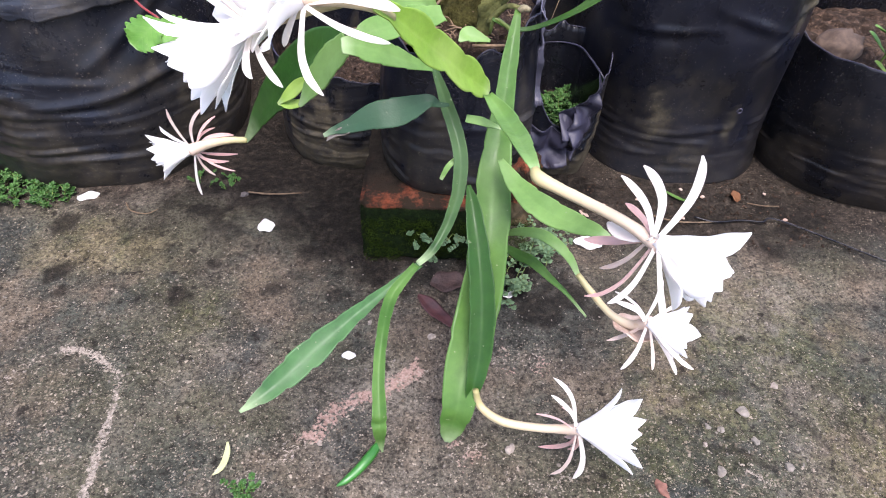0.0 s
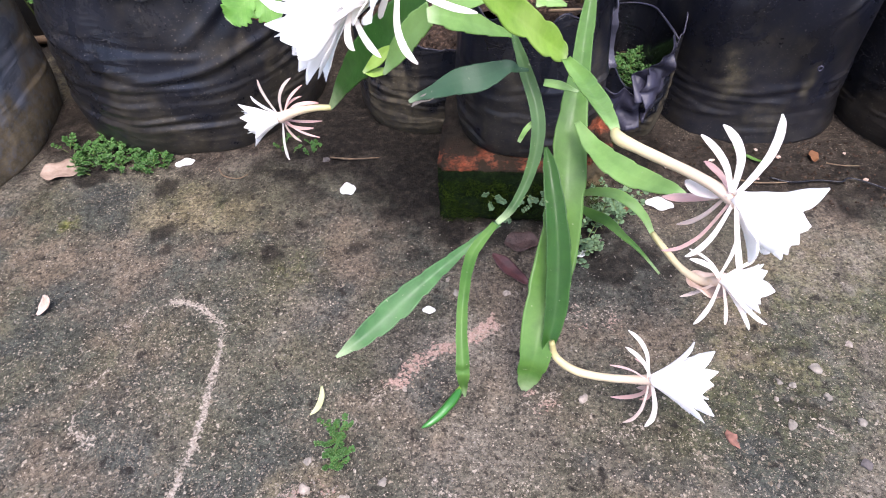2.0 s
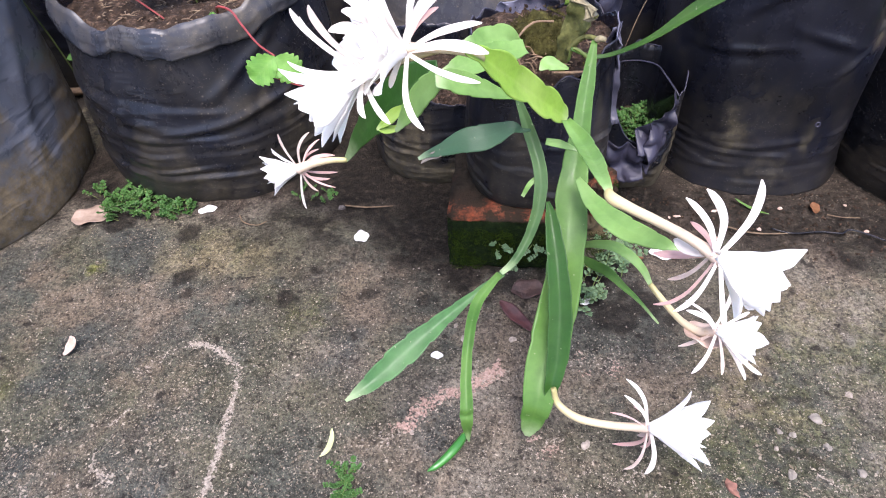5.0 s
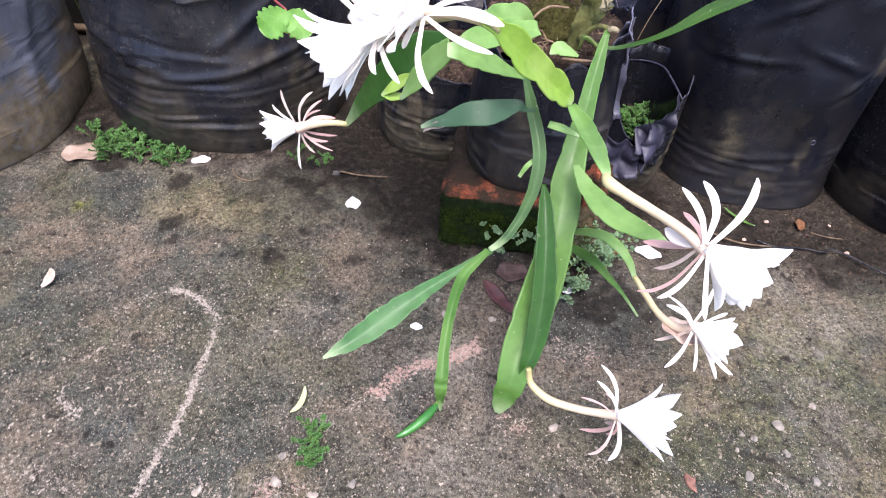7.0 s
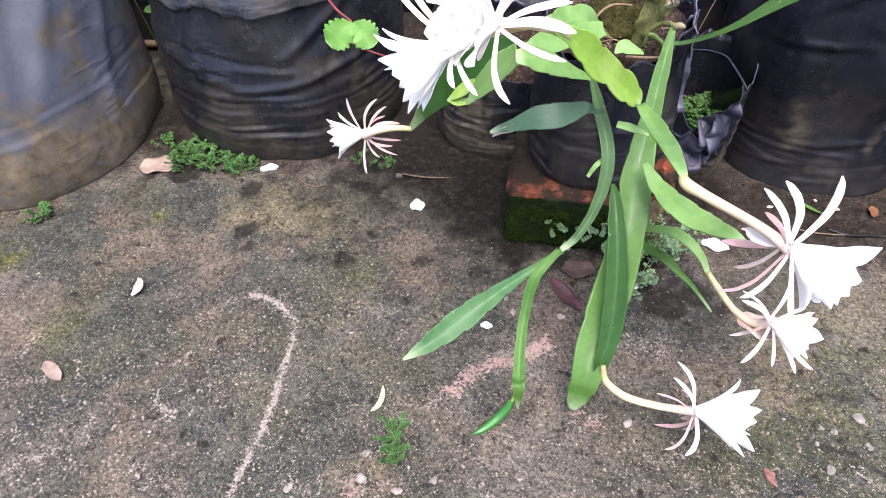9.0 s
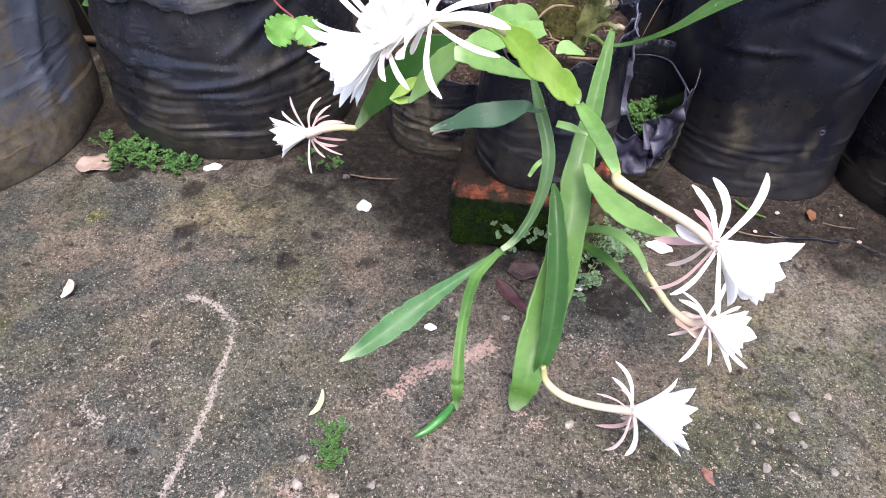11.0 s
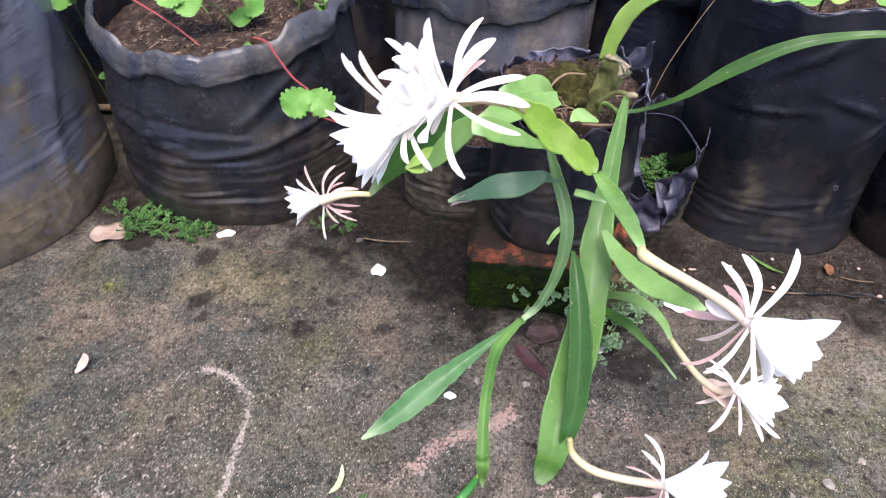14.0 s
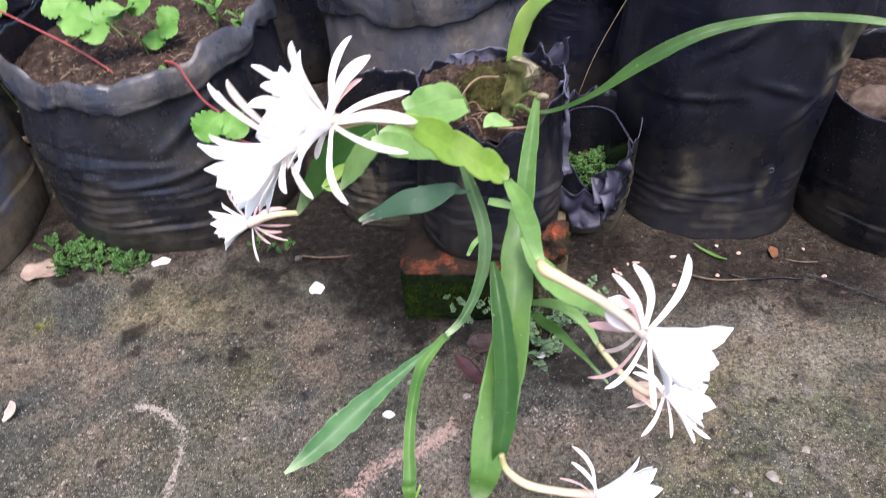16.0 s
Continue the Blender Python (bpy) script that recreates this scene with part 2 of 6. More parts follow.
def tube_material():
    n = Nodes("cream_flower_stalk")
    col = n.ramp(n.attr("along"), (0.0, (0.27, 0.25, 0.10)), (0.25, (0.42, 0.36, 0.19)), (0.65, (0.50, 0.41, 0.27)), (1.0, (0.54, 0.41, 0.33)))
    bruise = n.ramp(n.noise(55, 4, 0.6), (0.6, 0.0), (0.75, 0.5))
    col = n.mix(bruise, col, (0.42, 0.24, 0.1))
    return n.done(col, 0.45, n.bump(n.noise(150, 3), 0.2, 0.001), 0.4, 0.1)


def brick_material():
    n = Nodes("mossy_brick")
    clay = n.ramp(n.noise(45, 6, 0.7), (0.3, (0.07, 0.02, 0.011)), (0.5, (0.24, 0.062, 0.028)), (0.72, (0.40, 0.13, 0.065)))
    grime = n.ramp(n.noise(22, 6, 0.72, offset=3.0), (0.31, 0.0), (0.50, 0.97))
    col = n.mix(grime, clay, (0.022, 0.018, 0.012))
    green = n.ramp(n.noise(85, 6, 0.75), (0.3, (0.0015, 0.003, 0.001)), (0.55, (0.006, 0.012, 0.003)), (0.8, (0.026, 0.042, 0.009)))
    cover = n.math("ADD", n.attr("moss"), n.math("MULTIPLY", n.math("SUBTRACT", n.noise(50, 5, 0.7), 0.5), 0.9))
    col = n.mix(n.attr("dirt"), col, n.ramp(n.noise(110, 5, 0.7), (0.3, (0.006, 0.005, 0.0035)), (0.75, (0.03, 0.024, 0.017))))
    col = n.mix(n.ramp(cover, (0.4, 0.0), (0.58, 1.0)), col, green)
    nb = n.bump(n.noise(190, 5, 0.7), 0.9, 0.004)
    return n.done(col, 0.95, nb, 0.08)


def soil_material():
    n = Nodes("potting_soil")
    col = n.ramp(n.noise(75, 6, 0.75), (0.3, (0.009, 0.006, 0.004)), (0.52, (0.035, 0.022, 0.014)), (0.75, (0.17, 0.11, 0.075)))
    husk = n.ramp(n.cells(120), (0.05, 1.0), (0.2, 0.0))
    col = n.mix(n.math("MULTIPLY", husk, 0.35), col, (0.42, 0.3, 0.19))
    return n.done(col, 0.95, n.bump(n.noise(160, 5, 0.75), 1.0, 0.006), 0.2)


CONCRETE = concrete_material()
BLACK = polythene_material("black_polythene", 0.08, 1.0, mud_lo=(0.022, 0.019, 0.011), mud_hi=(0.085, 0.072, 0.045), sheen=(0.2, 0.36), specks=0.3)
BLACK_MUDDY = polythene_material("muddy_black_polythene", 0.28, 6.0, (0.0033, 0.0041, 0.0068), (0.0086, 0.0102, 0.0158), (0.021, 0.0175, 0.010), (0.082, 0.068, 0.043))
# dusty film whose bluish-grey sheen is put into the base colour
BLACK_SHEEN = polythene_material("dusty_sheen_polythene", 0.9, 21.0, (0.034, 0.036, 0.044), (0.085, 0.09, 0.108), (0.06, 0.052, 0.042), (0.19, 0.165, 0.13))
BLACK_DUSTY = polythene_material("mud_splashed_polythene", 0.25, 61.0, (0.050, 0.056, 0.070), (0.115, 0.125, 0.15), (0.05, 0.040, 0.024), (0.17, 0.132, 0.08))
FILM = polythene_material("crumpled_polythene", 0.3, 41.0, (0.01332, 0.01332, 0.0222), (0.03404, 0.0333, 0.05328), sheen=(0.34, 0.5))
CUFF = polythene_material("muddy_cuff_polythene", 0.6, 51.0, (0.012, 0.0145, 0.020), (0.032, 0.037, 0.050), (0.05, 0.042, 0.028), (0.17, 0.142, 0.098))
BLACK_CLEAN = polythene_material("clean_black_polythene", 0.1, 11.0, (0.00296, 0.00333, 0.00444), (0.0074, 0.00814, 0.01184))
# the torn rim's sunlit look, put into a paler base colour
LILAC_LIT = polythene_material("sunlit_lilac_polythene", 0.2, 31.0, (0.037, 0.037, 0.05328), (0.111, 0.111, 0.148))
LEAF_MID = leaf_material("green_blade", (0.03847, 0.1106, 0.01582), (0.07757, 0.1832, 0.03296), (0.1241, 0.235, 0.05274))
LEAF_DARK = leaf_material("dark_green_blade", (0.01235, 0.04094, 0.01778), (0.02415, 0.07307, 0.03082), (0.05785, 0.119, 0.06106), 0.15)
LEAF_DEEP = leaf_material("deep_green_blade", (0.01316, 0.0549, 0.00702), (0.02708, 0.09547, 0.01334), (0.04643, 0.1146, 0.02106), 0.3)
STRAW = plain("pale_straw", (0.0702, 0.0429, 0.0234), (0.234, 0.1716, 0.1092), 80, 0.8, 0.3)
LEAF_BLUE = leaf_material("blue_green_blade", (0.02549, 0.08358, 0.02293), (0.04865, 0.1393, 0.03899), (0.07413, 0.1671, 0.05504), 0.2)
LEAF_ARM = leaf_material("dull_green_blade", (0.022, 0.062, 0.016), (0.045, 0.105, 0.030), (0.085, 0.15, 0.055), 0.15)
LEAF_OLIVE = leaf_material("olive_green_blade", (0.012, 0.046, 0.004), (0.030, 0.088, 0.008), (0.055, 0.12, 0.018), 0.1, 0.42)
LEAF_LIME = leaf_material("lime_green_blade", (0.1498, 0.297, 0.03042), (0.2808, 0.4543, 0.07098), (0.4212, 0.5242, 0.1622), 0.35)
LEAF_PALE = leaf_material("pale_green_blade", (0.1008, 0.2234, 0.04827), (0.1785, 0.3264, 0.08274), (0.2327, 0.3778, 0.1241), 0.3)
BERRY_LEAF = leaf_material("strawberry_leaf", (0.055, 0.185, 0.022), (0.145, 0.325, 0.05), (0.23, 0.38, 0.11), 0.3, 0.45, veins=8)
WEED_LEAF = leaf_material("weed_leaf", (0.0234, 0.078, 0.01404), (0.0585, 0.156, 0.0273), (0.078, 0.1794, 0.0468), 0.25, 0.5)
FERN_LEAF = leaf_material("pale_fern_leaf", (0.06006, 0.1271, 0.06006), (0.1342, 0.2215, 0.1076), (0.1677, 0.2551, 0.1342), 0.25, 0.6)
PETAL = petal_material()
SEPAL = sepal_material("cream_sepal", (0.92, 0.88, 0.82), (0.92, 0.87, 0.82))
SEPAL_BLUSH = sepal_material("blush_sepal", (0.88, 0.80, 0.72), (0.80, 0.67, 0.60))
SEPAL_PINK = sepal_material("pink_sepal", (0.90, 0.77, 0.70), (0.82, 0.57, 0.53))
TUBE = tube_material()
BRICK = brick_material()
SOIL = soil_material()
STUMP = plain("woody_stub", (0.045, 0.05, 0.012), (0.20, 0.20, 0.06), 70, 0.8, 0.9, 0.15, dist=0.004)
CUT = plain("dry_cut_end", (0.10, 0.085, 0.045), (0.28, 0.24, 0.14), 150, 0.8, 0.5)
ROOT = plain("dry_root", (0.07, 0.042, 0.022), (0.23, 0.155, 0.09), 90, 0.8, 0.5)
RED_STEM = plain("red_runner", (0.1248, 0.01404, 0.0156), (0.2652, 0.0468, 0.039), 60, 0.5, 0.1)
GREEN_STEM = plain("green_stem", (0.078, 0.1248, 0.0234), (0.1872, 0.234, 0.0624), 60, 0.5, 0.1)
DRY_STEM = plain("dry_stem", (0.0546, 0.0351, 0.0195), (0.156, 0.1092, 0.0624), 90, 0.8, 0.3)
CHILLI = plain("green_chilli_skin", (0.01248, 0.078, 0.00936), (0.0312, 0.156, 0.0195), 45, 0.3, 0.05, 0.0, 0.6)
HUSK = plain("dry_yellow_leaflet", (0.2652, 0.2808, 0.1248), (0.429, 0.429, 0.234), 60, 0.7, 0.3)
DEAD_TAN = plain("dead_tan_leaf", (0.1326, 0.0897, 0.06396), (0.273, 0.2028, 0.156), 60, 0.75, 0.5)
DEAD_RED = plain("dead_red_leaf", (0.0234, 0.00858, 0.00936), (0.0702, 0.02496, 0.0234), 60, 0.55, 0.4)
DEAD_BROWN = plain("dead_brown_leaf", (0.018, 0.010, 0.008), (0.062, 0.034, 0.027), 60, 0.7, 0.7, dist=0.004)
DEAD_ORANGE = plain("dead_orange_leaf", (0.078, 0.0312, 0.01092), (0.1716, 0.0741, 0.02808), 60, 0.7, 0.4)
DRY_BRACT = plain("papery_bract", (0.312, 0.195, 0.1404), (0.5772, 0.468, 0.39), 55, 0.8, 0.4, 0.2)
STONE = plain("grey_pebble", (0.1014, 0.0897, 0.0741), (0.234, 0.2067, 0.1716), 90, 0.85, 0.4)
STONE_PALE = plain("pale_pebble", (0.156, 0.1287, 0.1014), (0.3276, 0.2808, 0.2301), 90, 0.85, 0.4)
STONE_RED = plain("red_brick_chip", (0.1014, 0.0468, 0.03276), (0.2106, 0.1014, 0.0741), 90, 0.9, 0.5)
STONE_BROWN = plain("brown_stone", (0.03, 0.02, 0.014), (0.10, 0.068, 0.048), 70, 0.9, 0.5)
STONE_DARK = plain("dark_pebble", (0.039, 0.0351, 0.0351), (0.1014, 0.0858, 0.078), 90, 0.8, 0.4)
TAN_BLOCK = plain("stained_tan_block", (0.030, 0.028, 0.012), (0.16, 0.115, 0.06), 38, 0.9, 0.7, dist=0.004)
MOSS = plain("cushion_moss", (0.0014, 0.004, 0.0006), (0.030, 0.050, 0.007), 48, 1.0, 0.8, spec=0.05)
MOSS_DRY = plain("olive_mound_moss", (0.014, 0.013, 0.004), (0.085, 0.078, 0.024), 110, 1.0, 1.0, spec=0.08, dist=0.005)


# ---- mesh helpers ----
def part(name, bm, material, parent=None, label="", smooth=True):
    """Links a bmesh as one mesh object, under parent if given."""
    me = bpy.data.meshes.new(name)
    bm.to_mesh(me)
    bm.free()
    mats = material if isinstance(material, (list, tuple)) else [material]
    for m in mats:
        me.materials.append(m)
    if smooth:
        me.polygons.foreach_set("use_smooth", [True] * len(me.polygons))
    ob = new(name, me)
    if parent:
        ob.parent = parent
    if label:
        ob["label"] = label
    return ob


def thing(name, label, category, at=(0, 0, 0), group="", kind=""):
    ob = new(name)
    ob.empty_display_size = 0.02
    return tagged(ob, label, category, group, kind)


def spline(pts, n):
    """n + 1 samples of a Catmull-Rom curve through points of any dimension."""
    p = [np.array(q, float) for q in pts]
    p = [2 * p[0] - p[1]] + p + [2 * p[-1] - p[-2]]
    out = []
    for k in range(n + 1):
        s = k / n * (len(p) - 3)
        i = min(int(s), len(p) - 4)
        f = s - i
        a, b, c, d = p[i:i + 4]
        out.append(0.5 * (2 * b + (c - a) * f + (2 * a - 5 * b + 4 * c - d) * f * f + (3 * b - a - 3 * c + d) * f ** 3))
    return out


def ribbon(bm, pts, face=(0, -0.65, 0.76), fold=0.12, teeth=0, depth=0.1, n=36, m=6, thick=0.0012, twist=0.0, wave=0.0, seed=0, rounded=False):
    """A leaf blade along points (x, y, z, width): folded at the rib, toothed at the margin, with two sides."""
    al, ac = (bm.verts.layers.float.get("along") or bm.verts.layers.float.new("along")), (bm.verts.layers.float.get("across") or bm.verts.layers.float.new("across"))
    rows = spline(pts, n)
    face = Vector(face).normalized()
    rng = random.Random(seed)
    ph = [rng.uniform(0, 6.28) for _ in range(4)]
    grid = []
    for i, r in enumerate(rows):
        a, b = rows[max(i - 1, 0)], rows[min(i + 1, n)]
        tan = Vector(b[:3] - a[:3]).normalized()
        side = tan.cross(face)
        side = side.normalized() if side.length > 1e-4 else Vector((1, 0, 0))
        nor = side.cross(tan).normalized()
        s = i / n
        if twist:
            q = Matrix.Rotation(radians(twist * (s - 0.4)), 3, tan)
            side, nor = q @ side, q @ nor
        w = max(float(r[3]), 0.0008) / 2
        line = []
        for j in range(-m, m + 1):
            u = j / m
            cut = 0.0
            if teeth:
                f = (s * teeth + (0.5 if j > 0 else 0.0) + 0.07 * math.sin(ph[2] + s * 9)) % 1.0
                cut = depth * (abs(math.sin(math.pi * f)) ** 0.5 - 1 if rounded else -(1 - f) ** 3)
            ww = w * (1 + cut * abs(u) ** 2)
            off = fold * w * abs(u) ** 1.25
            off += wave * w * abs(u) * math.sin(s * 14 + ph[0] + (1.7 if j > 0 else 0))
            c = Vector(r[:3]) + side * (u * ww) + nor * off
            line.append((c, nor, u, s))
        grid.append(line)
    top = [[bm.verts.new(c + v * thick / 2) for c, v, _, _ in line] for line in grid]
    low = [[bm.verts.new(c - v * thick / 2) for c, v, _, _ in line] for line in grid]
    for lay in (top, low):
        for vs, line in zip(lay, grid):
            for v, (_, _, u, s) in zip(vs, line):
                v[al], v[ac] = s, u
    k = 2 * m
    for i in range(n):
        for j in range(k):
            bm.faces.new((top[i][j], top[i][j + 1], top[i + 1][j + 1], top[i + 1][j]))
            bm.faces.new((low[i][j], low[i + 1][j], low[i + 1][j + 1], low[i][j + 1]))
        bm.faces.new((top[i][0], top[i + 1][0], low[i + 1][0], low[i][0]))
        bm.faces.new((top[i][k], low[i][k], low[i + 1][k], top[i + 1][k]))
    for i in (0, n):
        for j in range(k):
            q = (top[i][j], low[i][j], low[i][j + 1], top[i][j + 1])
            bm.faces.new(q if i == 0 else q[::-1])
    return bm


def tube(bm, pts, n=24, m=10, bumpy=0.0, flat=1.0):
    """A closed round stem along points (x, y, z, thickness)."""
    al = bm.verts.layers.float.get("along") or bm.verts.layers.float.new("along")
    rows = spline(pts, n)
    rings = []
    ref = Vector((0.13, 0.2, 1)).normalized()
    for i, r in enumerate(rows):
        a, b = rows[max(i - 1, 0)], rows[min(i + 1, n)]
        tan = Vector(b[:3] - a[:3]).normalized()
        s1 = tan.cross(ref)
        if s1.length < 0.05:
            s1 = tan.cross(Vector((1, 0, 0)))
        s1.normalize()
        s2 = tan.cross(s1)
        rad = max(float(r[3]), 0.0006) / 2
        ring = []
        for j in range(m):
            t = 2 * math.pi * j / m
            k = 1 + bumpy * noise.noise(Vector(r[:3]) * 90 + Vector((math.cos(t), math.sin(t), 0)))
            v = bm.verts.new(Vector(r[:3]) + (s1 * math.cos(t) * flat + s2 * math.sin(t)) * rad * k)
            v[al] = i / n
            ring.append(v)
        rings.append(ring)
    for i in range(n):
        for j in range(m):
            bm.faces.new((rings[i][j], rings[i + 1][j], rings[i + 1][(j + 1) % m], rings[i][(j + 1) % m]))
    bm.faces.new(rings[0])
    bm.faces.new(rings[-1][::-1])
    return bm


def fbm(x, y, z=0.0, o=4):
    return noise.fractal(Vector((x, y, z)), 0.8, 2.1, o)


def lattice(x, y, seed):
    """Smooth value noise on arrays, 0 to 1."""
    xi, yi = np.floor(x).astype(np.int64), np.floor(y).astype(np.int64)
    fx, fy = x - xi, y - yi
    fx, fy = fx * fx * (3 - 2 * fx), fy * fy * (3 - 2 * fy)

    def h(a, b):
        v = np.sin(a * 127.1 + b * 311.7 + seed * 74.7) * 43758.5453
        return v - np.floor(v)

    return (h(xi, yi) * (1 - fx) + h(xi + 1, yi) * fx) * (1 - fy) + (h(xi, yi + 1) * (1 - fx) + h(xi + 1, yi + 1) * fx) * fy


def layers(x, y, seed, octaves=4):
    out, amp, tot = 0, 1.0, 0.0
    for k in range(octaves):
        out = out + amp * lattice(x * 2 ** k, y * 2 ** k, seed + k)
        tot += amp
        amp *= 0.55
    return out / tot


# ---- ground ----
DOTS = [(-0.426, -0.048, 0.024), (-0.41, -0.08, 0.014), (-0.30, -0.092, 0.012), (-0.325, -0.098, 0.010), (-0.276, -0.088, 0.012), (-0.246, -0.082, 0.023),
        (-0.122, -0.065, 0.022), (-0.031, -0.072, 0.021), (-0.215, -0.022, 0.016), (-0.32, -0.075, 0.008), (-0.08, 0.01, 0.014), (0.06, -0.06, 0.02),
        (-0.60, 0.075, 0.035), (-0.46, 0.05, 0.026), (-0.12, 0.07, 0.03), (-0.04, 0.06, 0.026), (0.255, -0.085, 0.04), (0.30, -0.06, 0.03),
        (0.335, -0.085, 0.022), (0.63, 0.05, 0.025), (0.52, -0.02, 0.014), (0.02, -0.03, 0.03), (-0.05, 0.13, 0.05), (-0.66, 0.06, 0.02)]
CHALK = [(-0.364, -0.181), (-0.337, -0.183), (-0.317, -0.191), (-0.296, -0.203), (-0.281, -0.218), (-0.276, -0.23), (-0.273, -0.246), (-0.268, -0.295),
         (-0.262, -0.347), (-0.26, -0.395), (-0.264, -0.421), (-0.266, -0.458), (-0.267, -0.481)]
# fainter strokes: reach, strength, line
STROKES = [(0.016, 0.5, [(-0.364, -0.182), (-0.385, -0.197), (-0.404, -0.215), (-0.416, -0.239)]),
           (0.008, 0.75, [(-0.406, -0.297), (-0.416, -0.313), (-0.425, -0.326)]), (0.010, 0.8, [(-0.421, -0.368), (-0.406, -0.388), (-0.39, -0.4), (-0.385, -0.387)]),
           (0.016, 0.8, [(-0.575, -0.52), (-0.548, -0.495), (-0.538, -0.482), (-0.519, -0.484), (-0.51, -0.468)]), (0.012, 0.72, [(-0.492, -0.412), (-0.487, -0.426), (-0.481, -0.448)]),
           (0.02, 0.6, [(-0.65, -0.31), (-0.64, -0.34)]), (0.022, 0.6, [(-0.66, -0.40), (-0.614, -0.384), (-0.587, -0.373)]), (0.022, 0.55, [(-0.43, -0.47), (-0.36, -0.48), (-0.31, -0.5)]),
           (0.016, 0.65, [(-0.10, -0.345), (-0.075, -0.352)]), (0.014, 0.6, [(-0.2, -0.45), (-0.17, -0.465)]), (0.012, 0.6, [(0.03, -0.42), (0.08, -0.44)]), (0.013, 0.7, [(0.47, -0.315), (0.49, -0.335)]), (0.014, 0.6, [(-0.115, -0.445), (-0.08, -0.452)]), (0.012, 0.55, [(0.20, -0.335), (0.24, -0.35)])]
# patches of bared pale sand: reach, strength, line
SANDY = [(0.022, 0.50, [(0.190, -0.179), (0.212, -0.168)]), (0.020, 0.50, [(0.228, -0.172), (0.250, -0.161)]), (0.024, 0.45, [(0.142, -0.302), (0.161, -0.293)]), (0.024, 0.50, [(0.239, -0.344), (0.258, -0.335)]), (0.020, 0.50, [(0.073, -0.209), (0.094, -0.198)]),
         (0.018, 0.55, [(-0.061, -0.316), (-0.042, -0.307)]), (0.020, 0.50, [(-0.141, -0.437), (-0.124, -0.429)]), (0.018, 0.42, [(-0.110, -0.394), (-0.092, -0.386)]), (0.020, 0.40, [(0.325, -0.362), (0.344, -0.354)]), (0.022, 0.42, [(0.172, -0.373), (0.191, -0.365)]),
         (0.018, 0.45, [(0.032, -0.225), (0.053, -0.215)]), (0.020, 0.38, [(-0.223, -0.430), (-0.206, -0.422)]), (0.020, 0.38, [(-0.470, -0.293), (-0.452, -0.283)]), (0.030, 0.42, [(0.114, -0.424), (0.132, -0.416)])]
PINK = [(-0.03, -0.292), (-0.014, -0.268), (-0.005, -0.257), (0.014, -0.24), (0.037, -0.231), (0.057, -0.22), (0.068, -0.209), (0.085, -0.19)]
BLOBS = [(0.202, -0.164, 0.02), (0.206, -0.19, 0.018), (0.243, -0.177, 0.026), (-0.045, -0.3, 0.016), (0.134, -0.289, 0.02), (0.15, -0.31, 0.024), (0.085, -0.19, 0.018), (-0.125, -0.44, 0.03), (-0.09, -0.43, 0.022), (-0.16, -0.385, 0.014)]
MOSSY = [(-0.587, -0.037, 0.022), (-0.79, -0.172, 0.045), (-0.42, 0.02, 0.085), (-0.36, 0.005, 0.06), (0.46, -0.14, 0.1), (0.5, 0.17, 0.03), (-0.2, -0.12, 0.06), (-0.62, -0.29, 0.05), (0.45, -0.25, 0.17), (0.36, -0.3, 0.1), (0.56, -0.12, 0.16), (0.64, -0.3, 0.16)]


CRACKS = [[(0.417, -0.227), (0.451, -0.212), (0.485, -0.214)], [(0.545, -0.232), (0.57, -0.264), (0.58, -0.292)], [(0.436, -0.280), (0.455, -0.290), (0.478, -0.294), (0.505, -0.318)]]
# damp ground, plus the shaded zone round the brick put into the colour
DAMP_AND_SHADE = [(-0.24, 0.10, 0.17), (-0.03, -0.04, 0.13), (-0.05, 0.10, 0.2), (-0.02, 0.05, 0.1), (0.06, -0.02, 0.09), (0.13, -0.03, 0.11), (0.2, -0.06, 0.1), (-0.2, 0.2, 0.2), (0.0, 0.02, 0.1), (0.3, -0.05, 0.12), (0.12, -0.06, 0.13), (0.5, 0.16, 0.12), (0.68, 0.12, 0.14), (0.6, 0.16, 0.1), (0.36, 0.16, 0.07), (-0.7, 0.2, 0.12)]

# wet dark soil, and the shadowed gap beside the brick painted near black
MUD_AND_SHADE = [(-0.06, 0.13, 0.17), (-0.035, 0.04, 0.10), (-0.14, 0.2, 0.15), (-0.22, 0.27, 0.14), (0.03, -0.03, 0.05), (0.20, -0.03, 0.06), (0.26, -0.07, 0.05), (0.31, 0.17, 0.09)]


def near_line(x, y, line):
    d = np.full(x.shape, 9.0)
    for (ax, ay), (bx, by) in zip(line, line[1:]):
        vx, vy = bx - ax, by - ay
        t = np.clip(((x - ax) * vx + (y - ay) * vy) / (vx * vx + vy * vy), 0, 1)
        d = np.minimum(d, np.hypot(x - ax - t * vx, y - ay - t * vy))
    return d


def spread(lo, hi, step, reach):
    """Coordinates dense from lo to hi and ever wider beyond, out to reach."""
    mid = list(np.arange(lo, hi + step / 2, step))
    out, s = [], step
    while (out[-1] if out else 0) < reach:
        s *= 1.5
        out.append((out[-1] if out else 0) + s)
    return np.array([lo - v for v in out[::-1]] + mid + [hi + v for v in out])


def height(x, y):
    """The concrete's own unevenness."""
    lump = (layers(x * 6, y * 6, 5) - 0.5) * 0.010 + (layers(x * 45, y * 45, 9) - 0.5) * 0.004
    rubble = np.clip((y - 0.02) / 0.12, 0, 1) * np.clip((x - 0.24) / 0.08, 0, 1) * np.clip((0.85 - x) / 0.1, 0, 1)
    return lump * 0.6 + rubble * (layers(x * 28, y * 28, 31) - 0.35) * 0.010


